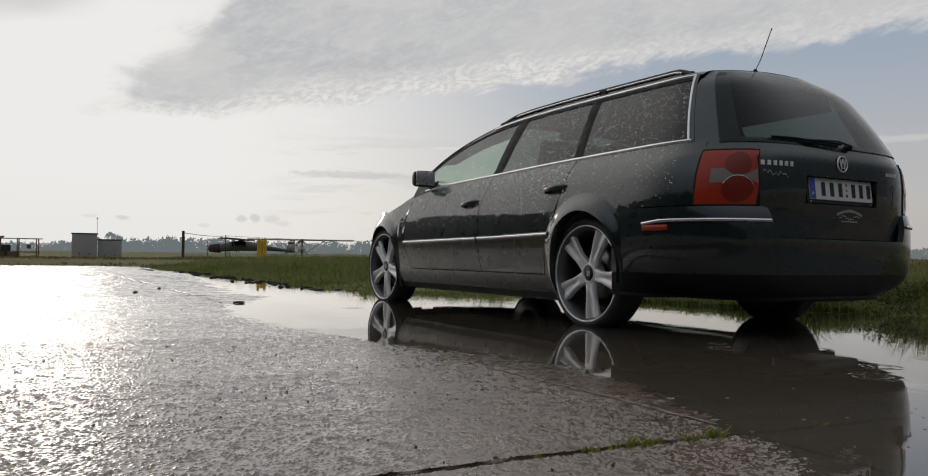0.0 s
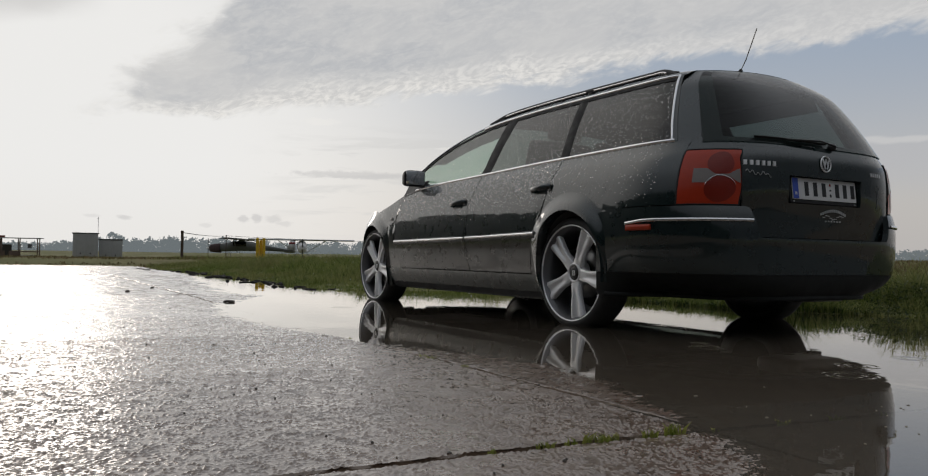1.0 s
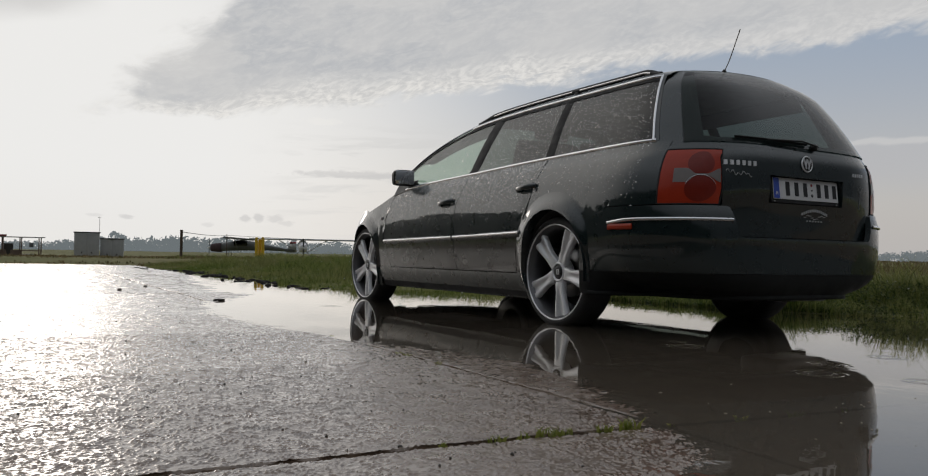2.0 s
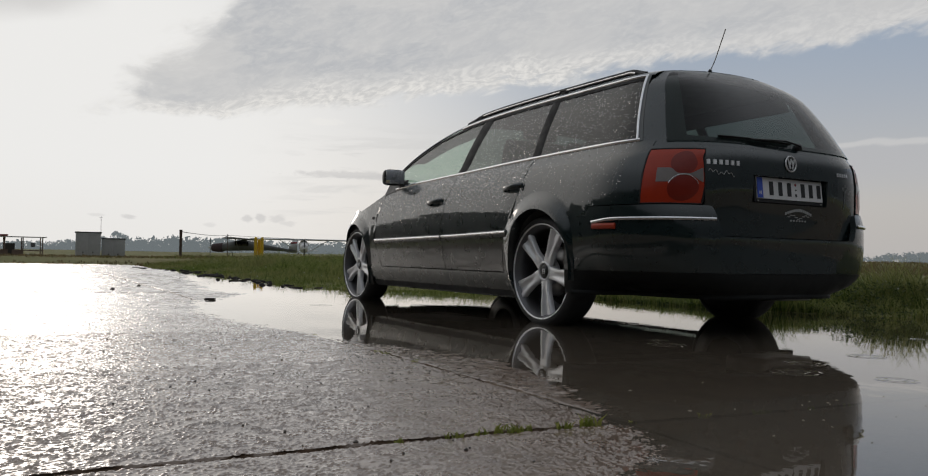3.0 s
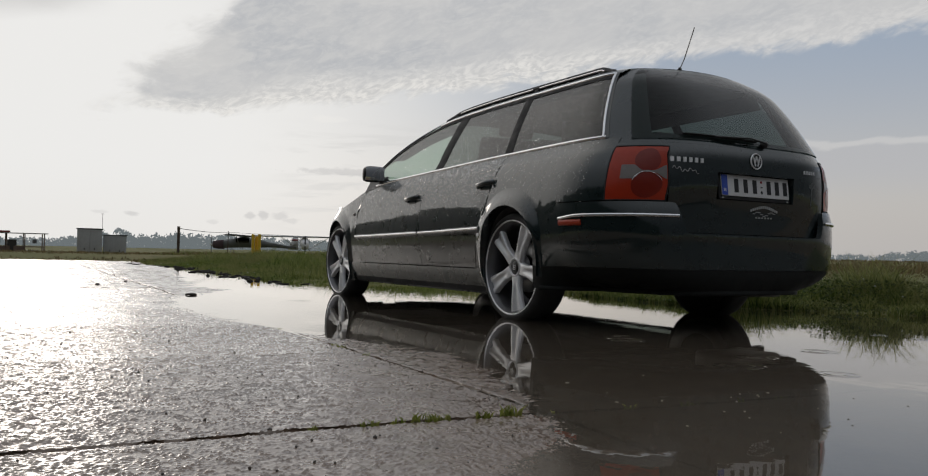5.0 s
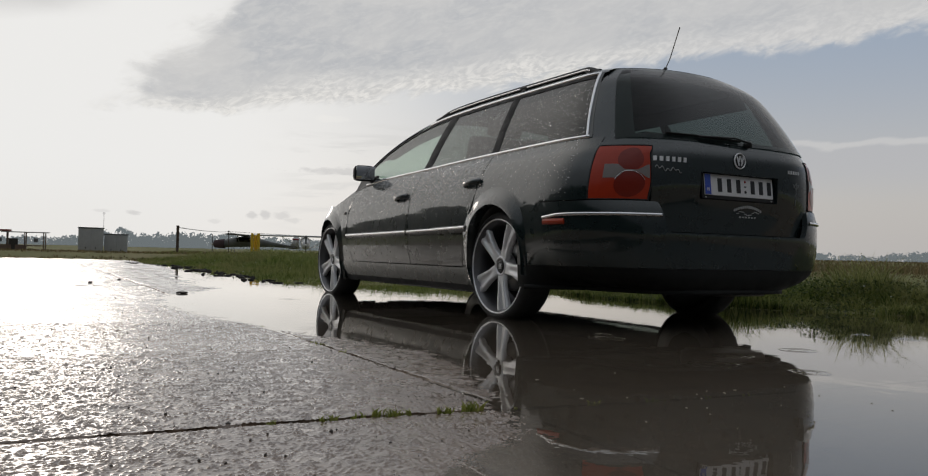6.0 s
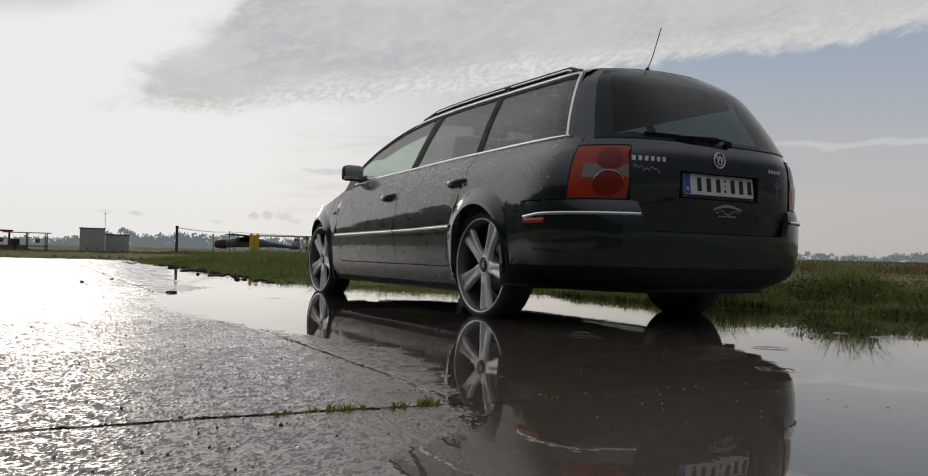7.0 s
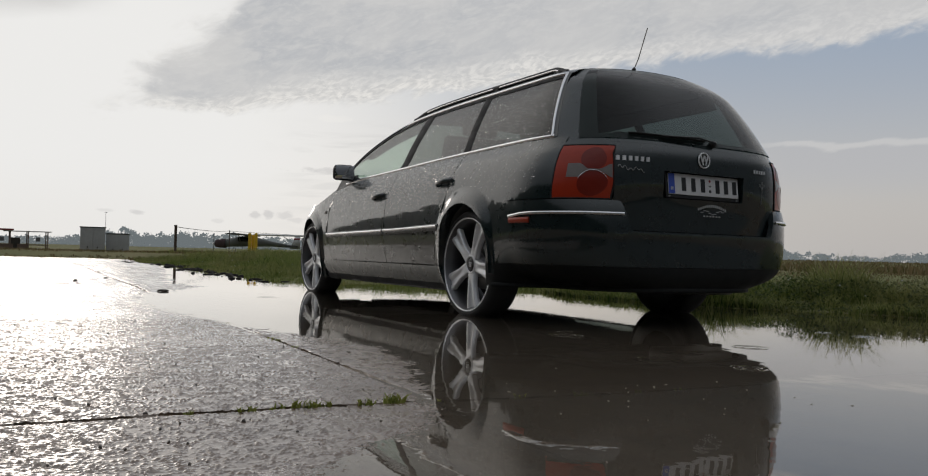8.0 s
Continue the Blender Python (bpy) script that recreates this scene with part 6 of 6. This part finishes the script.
build_shed(7.21, 91.0, 2.20, 2.17, 2.4, "storage_shed", "lower grey sheet-metal shed beside the tall one")


def build_mast():
    x, y = polar(6.45, 93.0)
    z = ground_z(x, y)
    ob = thing("radio_mast", "thin grey radio mast behind the sheds", "mast", pose(x, y, z))
    part("pole", sweep([(0, 0, 0), (0, 0, 4.55)], ring(0.02, 6), (0, 1, 0)), SHEET, ob)
    part("crossbar", box(0.30, 0.03, 0.03, (0, 0, 4.42)), SHEET, ob)


build_mast()


def build_hut():
    d = 96.0
    x, y = polar(0.92, d)
    z = ground_z(x, y)
    ob = thing("airfield_shelter", "open airfield shelter with brown boards and a red roof", "shelter", pose(x, y, z, 0, 0, 1))
    part("boarding", box(5.6, 0.08, 0.92, (-2.2, 0.05, 0.47), 0.02), BROWN, ob, "brown boarded parapet")
    part("boarding", box(1.0, 0.08, 0.92, (1.45, 0.05, 0.47), 0.02), BROWN, ob, "brown boarded parapet")
    part("roof_edge", box(6.4, 3.4, 0.16, (-2.6, 1.4, 2.40), 0.03), REDROOF, ob, "dull red roof")
    part("veranda_roof", box(4.4, 2.2, 0.08, (1.9, 0.6, 2.24), 0.02), simple("grey board", (0.30, 0.29, 0.28), 0.8), ob)
    for px in (-3.4, -1.0, 0.3, 1.95, 3.75):
        part("post", box(0.11, 0.11, 2.24, (px, -0.15, 1.12), 0.01), BROWN, ob)
        part("post", box(0.11, 0.11, 2.24, (px, 2.6, 1.12), 0.01), BROWN, ob)
    part("door", box(0.85, 0.08, 1.55, (0.80, 0.14, 0.80), 0.01), simple("dark door", (0.05, 0.045, 0.04), 0.7), ob, "dark door leaf")
    for px in (-2.4, -0.45, 2.85):
        part("notice_board", box(0.40, 0.06, 0.42, (px, -0.20, 1.42), 0.01), simple("grey notice board", (0.12, 0.12, 0.13), 0.6), ob)
    part("rail", box(2.0, 0.06, 0.10, (2.85, -0.18, 0.85), 0.01), BROWN, ob)
    bench = thing("bench", "pale bench beside the open shelter", "bench", Matrix.Translation((x, y, z)))
    part("bench_seat", box(1.2, 0.4, 0.08, (2.6, -1.0, 0.48), 0.02), WHITEWALL, bench)
    for px in (2.15, 3.05):
        part("leg", box(0.08, 0.36, 0.46, (px, -1.0, 0.23), 0.01), BROWN, bench)


build_hut()


def build_fence():
    x, y = polar(11.17, 28.0)
    x2, y2 = polar(14.25, 62.0)
    x3, y3 = polar(26.0, 60.0)
    tops = []
    for i, (px, py, h) in enumerate(((x, y, 0.87), (x2, y2, 1.9), (x3, y3, 1.35))):
        z = ground_z(px, py)
        ob = thing("fence_post", "weathered dark wooden fence post in the grass", "post", pose(px, py, z), "fence posts")
        part("stake", sweep([(0, 0, -0.1), (0.004, 0, h * 0.5), (0, 0, h)], ring(0.045 if i == 0 else 0.03, 8), (0, 1, 0)), WOOD, ob)
        part("cap", sweep([(0, 0, h), (0, 0, h + 0.03)], ring(0.050 if i == 0 else 0.035, 8), (0, 1, 0)), WOOD, ob)
        tops.append(Vector((px, py, z + h - 0.03)))
    for a, b in ((0, 1), (1, 2)):
        pts = []
        for s in steps(0, 1, 16):
            p = tops[a].lerp(tops[b], s)
            p.z -= 0.07 * 4 * s * (1 - s)
            pts.append(p)
        tagged(part("fence_wire", sweep(pts, ring(0.012, 5)), WIRE, None), "thin sagging fence wire between posts", "wire", "fence wires")


build_fence()


def build_yellow():
    for az, d, h in ((15.98, 27.0, 0.68), (16.20, 27.1, 0.62), (16.40, 27.0, 0.68)):
        x, y = polar(az, d)
        z = ground_z(x, y)
        ob = thing("marker_post", "bright yellow steel marker post in the verge grass", "post", pose(x, y, z), "yellow marker posts")
        part("tube", sweep([(0, 0, -0.05), (0, 0, h)], ring(0.05, 12), (0, 1, 0)), YELLOW, ob)
        part("cap", lathe([(0.0, 0.05), (0.02, 0.03), (0.025, 0.0)], 12), YELLOW, ob, "", True, Matrix.Translation((0, 0, h)) @ Matrix.Rotation(radians(-90), 4, "Y"))


build_yellow()


def loft(sections, k=14):
    """A closed body through (x, y, z, half width, half height) stations along x."""
    bm = bmesh.new()
    rows = []
    for x, y, z, w, h in sections:
        row = []
        for i in range(k):
            a = 2 * math.pi * i / k
            c, s = math.cos(a), math.sin(a)
            row.append(bm.verts.new((x, y + w * math.copysign(abs(c) ** 0.75, c), z + h * math.copysign(abs(s) ** 0.75, s))))
        rows.append(row)
    for p, q in zip(rows, rows[1:]):
        for i in range(k):
            bm.faces.new((p[i], p[(i + 1) % k], q[(i + 1) % k], q[i]))
    bm.faces.new(rows[0][::-1])
    bm.faces.new(rows[-1])
    bmesh.ops.recalc_face_normals(bm, faces=bm.faces)
    return bm


def wing_mesh(span, chord, thick, sweep_x=0.0, tip=0.8):
    bm = bmesh.new()
    rows = []
    for s in steps(-1, 1, 10):
        c = chord * lerp(1.0, tip, abs(s))
        x0 = sweep_x * abs(s)
        ln = [(0.5, 0.0), (0.42, 0.45), (0.15, 0.6), (-0.2, 0.45), (-0.5, 0.0), (-0.2, -0.3), (0.15, -0.4), (0.42, -0.3)]
        rows.append([bm.verts.new((x0 + a * c, s * span / 2, b * thick)) for a, b in ln])
    n = 8
    for p, q in zip(rows, rows[1:]):
        for i in range(n):
            bm.faces.new((p[i], p[(i + 1) % n], q[(i + 1) % n], q[i]))
    bm.faces.new(rows[0])
    bm.faces.new(rows[-1][::-1])
    bmesh.ops.recalc_face_normals(bm, faces=bm.faces)
    return bm


def build_plane(az, d, turn, span, colour, nose_mat, label, scale=1.0, roll=0.0):
    """A parked high-wing light aircraft; its nose points along local -x."""
    x, y = polar(az, d)
    z = ground_z(x, y)
    ob = thing("light_aircraft", label, "aircraft", pose(x, y, z, 0, 0, turn) @ Matrix.Scale(scale, 4), "parked aircraft")
    part("fuselage", loft([(-1.9, 0, 1.40, 0.40, 0.40), (-1.0, 0, 1.50, 0.45, 0.46), (0.0, 0, 1.62, 0.48, 0.54), (1.2, 0, 1.55, 0.40, 0.46), (2.6, 0, 1.40, 0.22, 0.26), (4.4, 0, 1.20, 0.10, 0.14), (5.2, 0, 1.15, 0.05, 0.12)]), colour, ob)
    part("cowling", loft([(-3.0, 0, 1.33, 0.20, 0.22), (-2.9, 0, 1.33, 0.34, 0.36), (-2.4, 0, 1.34, 0.42, 0.44), (-1.9, 0, 1.35, 0.43, 0.47)]), nose_mat, ob, "dark covered engine cowling")
    part("spinner", loft([(-3.3, 0, 1.33, 0.02, 0.02), (-3.15, 0, 1.33, 0.10, 0.10), (-3.0, 0, 1.33, 0.13, 0.13)]), PLANE_W, ob)
    pr = part("propeller", box(0.05, 0.14, 1.9, (-3.12, 0, 1.33), 0.02), simple("propeller grey", (0.08, 0.08, 0.08), 0.4), ob)
    part("wing", wing_mesh(span, 1.55, 0.18), CANVAS if colour is PLANE_G else colour, ob, "", True, Matrix.Translation((-0.2, 0, 2.22)) @ Matrix.Rotation(radians(roll), 4, "X"))
    fin = box(1.0, 0.06, 1.35, (4.85, 0, 1.65), 0.0)
    for v in fin.verts:
        if v.co.z > 1.7:
            v.co.x = 5.0 + (v.co.x - 4.85) * 0.45 + 0.12
            v.co.y *= 0.5
    part("tail_fin", fin, PLANE_W, ob, "pale fin")
    part("fin_stripe", box(0.62, 0.075, 0.16, (5.02, 0, 1.95), 0.0), PLANE_R, ob, "red fin stripe")
    part("tailplane", wing_mesh(3.4, 0.85, 0.08), colour, ob, "", True, Matrix.Translation((4.7, 0, 1.12)))
    for sy in (-1, 1):
        part("wing_strut", sweep([(-0.2, sy * 0.5, 0.95), (-0.2, sy * 2.4, 2.14)], ring(0.035, 6), (1, 0, 0)), colour, ob)
        part("landing_leg", sweep([(-1.1, sy * 0.35, 1.0), (-1.1, sy * 1.05, 0.28)], ring(0.035, 6), (1, 0, 0)), STEEL, ob)
        wh = part("landing_wheel", lathe([(-0.08, 0.10), (-0.08, 0.24), (0.0, 0.27), (0.08, 0.24), (0.08, 0.10)], 20), RUBBER, ob, "", True, Matrix.Translation((-1.1, sy * 1.1, 0.27)) @ Matrix.Rotation(radians(90), 4, "Z"))
        part("side_window", box(1.3, 0.02, 0.42, (0.0, sy * 0.50, 1.78), 0.008), GLASS_REAR, ob)
    part("tail_wheel", lathe([(-0.05, 0.03), (-0.05, 0.10), (0.05, 0.10), (0.05, 0.03)], 14), RUBBER, ob, "", True, Matrix.Translation((4.6, 0, 0.12)) @ Matrix.Rotation(radians(90), 4, "Z"))
    return ob


build_plane(15.25, 82.0, -27.0, 11.0, PLANE_G, simple("plum canvas", (0.085, 0.055, 0.058), 0.9), "parked grey high-wing aircraft with a dark covered nose", 0.98)
build_plane(19.3, 80.0, 72.0, 10.8, PLANE_W, PLANE_W, "parked white light aircraft with red stripes", 0.92)


def build_trees():
    """Hazy woods on the horizon: clumped crowns on trunks, far away."""
    mat, k, b, o = material("far leaves with haze glow")
    # distance haze put into the leaves as a grey-blue glow
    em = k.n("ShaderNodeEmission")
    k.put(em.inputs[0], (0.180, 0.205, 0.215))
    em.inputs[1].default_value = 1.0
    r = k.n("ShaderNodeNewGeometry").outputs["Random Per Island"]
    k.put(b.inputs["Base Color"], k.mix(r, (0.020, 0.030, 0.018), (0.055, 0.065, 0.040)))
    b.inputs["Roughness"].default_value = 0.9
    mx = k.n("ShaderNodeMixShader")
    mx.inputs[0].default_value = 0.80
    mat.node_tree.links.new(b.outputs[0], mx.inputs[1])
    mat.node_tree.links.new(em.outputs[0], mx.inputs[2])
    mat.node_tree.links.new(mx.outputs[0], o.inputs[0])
    rnd = random.Random(21)
    verts, faces = [], []

    def clump(cx, cy, cz, r, n):
        for _ in range(n):
            v = Vector((rnd.gauss(0, 1), rnd.gauss(0, 1), rnd.gauss(0, 0.8)))
            v = v.normalized() * r * rnd.uniform(0.35, 1.0)
            p = Vector((cx, cy, cz)) + v
            s = r * rnd.uniform(0.22, 0.44)
            a = Vector((rnd.gauss(0, 1), rnd.gauss(0, 1), rnd.gauss(0, 1))).normalized() * s
            c = Vector((rnd.gauss(0, 1), rnd.gauss(0, 1), rnd.gauss(0, 1))).normalized() * s
            i = len(verts)
            verts.extend([tuple(p - a), tuple(p + c * 0.8), tuple(p + a), tuple(p - c * 0.8)])
            faces.append((i, i + 1, i + 2, i + 3))

    def height(az):
        base = curve([(-8, 0.40), (1.5, 0.42), (4.6, 0.50), (6.4, 0.76), (7.6, 0.86), (9.0, 0.86), (12.0, 0.92), (16, 0.82), (22, 0.78), (28, 0.80), (40, 0.85), (50, 0.82), (53, 0.66), (55.5, 0.52), (57, 0.46), (58.0, 0.74), (60.5, 0.80), (66, 0.7)])(az)
        return base
    az = -175.0
    while az < 175:
        d = rnd.uniform(540, 640)
        x, y = polar(az, d)
        g = -5.0 if az < 40 else -2.5
        h = d * math.tan(radians(height(az))) * rnd.uniform(0.82, 1.1) + 0.4 - g
        if rnd.random() < 0.10:
            h *= 1.10
        w = h * rnd.uniform(0.28, 0.42)
        i = len(verts)
        verts.extend([(x - 0.3, y, g), (x + 0.3, y, g), (x + 0.15, y, g + h * 0.6), (x - 0.15, y, g + h * 0.6)])
        faces.append((i, i + 1, i + 2, i + 3))
        for _ in range(5):
            clump(x + rnd.gauss(0, w * 0.5), y + rnd.gauss(0, w * 0.5), g + h * rnd.uniform(0.30, 0.80), w * rnd.uniform(0.5, 0.8), 24)
        clump(x, y, g + h * 0.80, w * 0.55, 24)
        clump(x, y, g + h * 0.2, w * 1.3, 24)
        az += rnd.uniform(0.16, 0.34) if -9 < az < 68 else rnd.uniform(0.6, 1.1)
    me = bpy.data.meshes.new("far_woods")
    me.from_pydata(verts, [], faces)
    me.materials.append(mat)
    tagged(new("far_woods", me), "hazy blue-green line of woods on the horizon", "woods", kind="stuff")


build_trees()


def build_tree_belt():
    """Tall trees that stand beside and behind the apron."""
    rnd = random.Random(63)
    rise = curve([(-176, 6.0), (-120, 18.0), (-70, 18.0), (-50, 16.5), (-42, 12.0), (-34, 8.5), (-24, 7.6), (-21.5, 6.0), (-19.5, 3.6), (-17.5, 1.6)])
    verts, faces = [], []
    for row in range(2):
        az = -176.0
        while az < -17.5:
            d = rnd.uniform(66, 74) + 12 * row
            x, y = polar(az, d)
            g = ground_z(x, y)
            h = d * math.tan(radians(rise(az))) * rnd.uniform(0.86, 1.06)
            w = min(3.2, h * 0.4)
            for k in range(6):                             # tapered trunk
                a, b = math.pi * 2 * k / 6, math.pi * 2 * (k + 1) / 6
                i = len(verts)
                verts.extend([(x + 0.25 * math.cos(a), y + 0.25 * math.sin(a), g), (x + 0.25 * math.cos(b), y + 0.25 * math.sin(b), g), (x + 0.08 * math.cos(b), y + 0.08 * math.sin(b), g + h * 0.7), (x + 0.08 * math.cos(a), y + 0.08 * math.sin(a), g + h * 0.7)])
                faces.append((i, i + 1, i + 2, i + 3))
            for _ in range(200):
                t = rnd.random()
                q = w * math.sin(math.pi * min(1, 0.15 + 0.85 * t)) ** 0.6 * rnd.uniform(0.3, 1.0)
                a = rnd.uniform(0, 2 * math.pi)
                p = Vector((x + q * math.cos(a), y + q * math.sin(a), g + h * lerp(0.02, 1.0, t)))
                u = Vector((rnd.gauss(0, 1), rnd.gauss(0, 1), rnd.gauss(0, 1))).normalized() * w * rnd.uniform(0.18, 0.36)
                v = Vector((rnd.gauss(0, 1), rnd.gauss(0, 1), rnd.gauss(0, 1))).normalized() * w * rnd.uniform(0.18, 0.36)
                i = len(verts)
                verts.extend([tuple(p - u), tuple(p + v), tuple(p + u), tuple(p - v)])
                faces.append((i, i + 1, i + 2, i + 3))
            az += rnd.uniform(1.6, 2.6)
    me = bpy.data.meshes.new("tree_belt")
    me.from_pydata(verts, [], faces)
    me.materials.append(LEAF)
    tagged(new("tree_belt", me), "dark belt of tall leafy trees beside the apron", "trees", kind="stuff")


build_tree_belt()


# ---- rain on the car ----
def build_drops():
    rnd = random.Random(31)
    verts, faces = [], []

    def dome(p, n, r):
        n = n.normalized()
        a = n.orthogonal().normalized()
        c = n.cross(a)
        i = len(verts)
        k = 6
        for j in range(k):
            q = 2 * math.pi * j / k
            verts.append(tuple(p + (a * math.cos(q) + c * math.sin(q)) * r))
        for j in range(k):
            q = 2 * math.pi * j / k
            verts.append(tuple(p + (a * math.cos(q) + c * math.sin(q)) * r * 0.62 + n * r * 0.38))
        verts.append(tuple(p + n * r * 0.52))
        for j in range(k):
            m = (j + 1) % k
            faces.append((i + j, i + m, i + k + m, i + k + j))
            faces.append((i + k + j, i + k + m, i + 2 * k))

    def on_side(y, z, out=0.0012):
        p = side(-1, y, z, out)
        t1 = side(-1, y + 0.01, z) - side(-1, y - 0.01, z)
        t2 = side(-1, y, z + 0.01) - side(-1, y, z - 0.01)
        n = t1.cross(t2)
        if n.x > 0:
            n = -n
        return p, n
    count = 0
    while count < 8200:
        y = rnd.uniform(-0.68, 2.25)
        z = rnd.uniform(0.60, 1.36)
        if z > belt(y) and (z > pillar_a(y) - 0.02 or y > 2.05):
            continue
        if z < belt(y) - 0.02 and rnd.random() > smooth01(0.58, 0.88, z) * (0.12 if y < 0.15 else 1.0):
            continue
        if z > belt(y) and rnd.random() < 0.74:
            continue
        if z > belt(y) and y < -0.66 + 0.36 * (z - 1.0):
            continue
        p, n = on_side(y, z, -0.003 if z > belt(y) else 0.0005)
        dome(p, n, rnd.uniform(0.0015, 0.0033) * (1.4 if rnd.random() < 0.06 else 1.0))
        count += 1
    me = bpy.data.meshes.new("raindrops")
    me.from_pydata(verts, [], faces)
    me.materials.append(DROP)
    for f in me.polygons:
        f.use_smooth = True
    ob = new("rain_beading", me)
    ob.parent = car
    tagged(ob, "clear raindrops beading on doors and windows", kind="stuff")


build_drops()
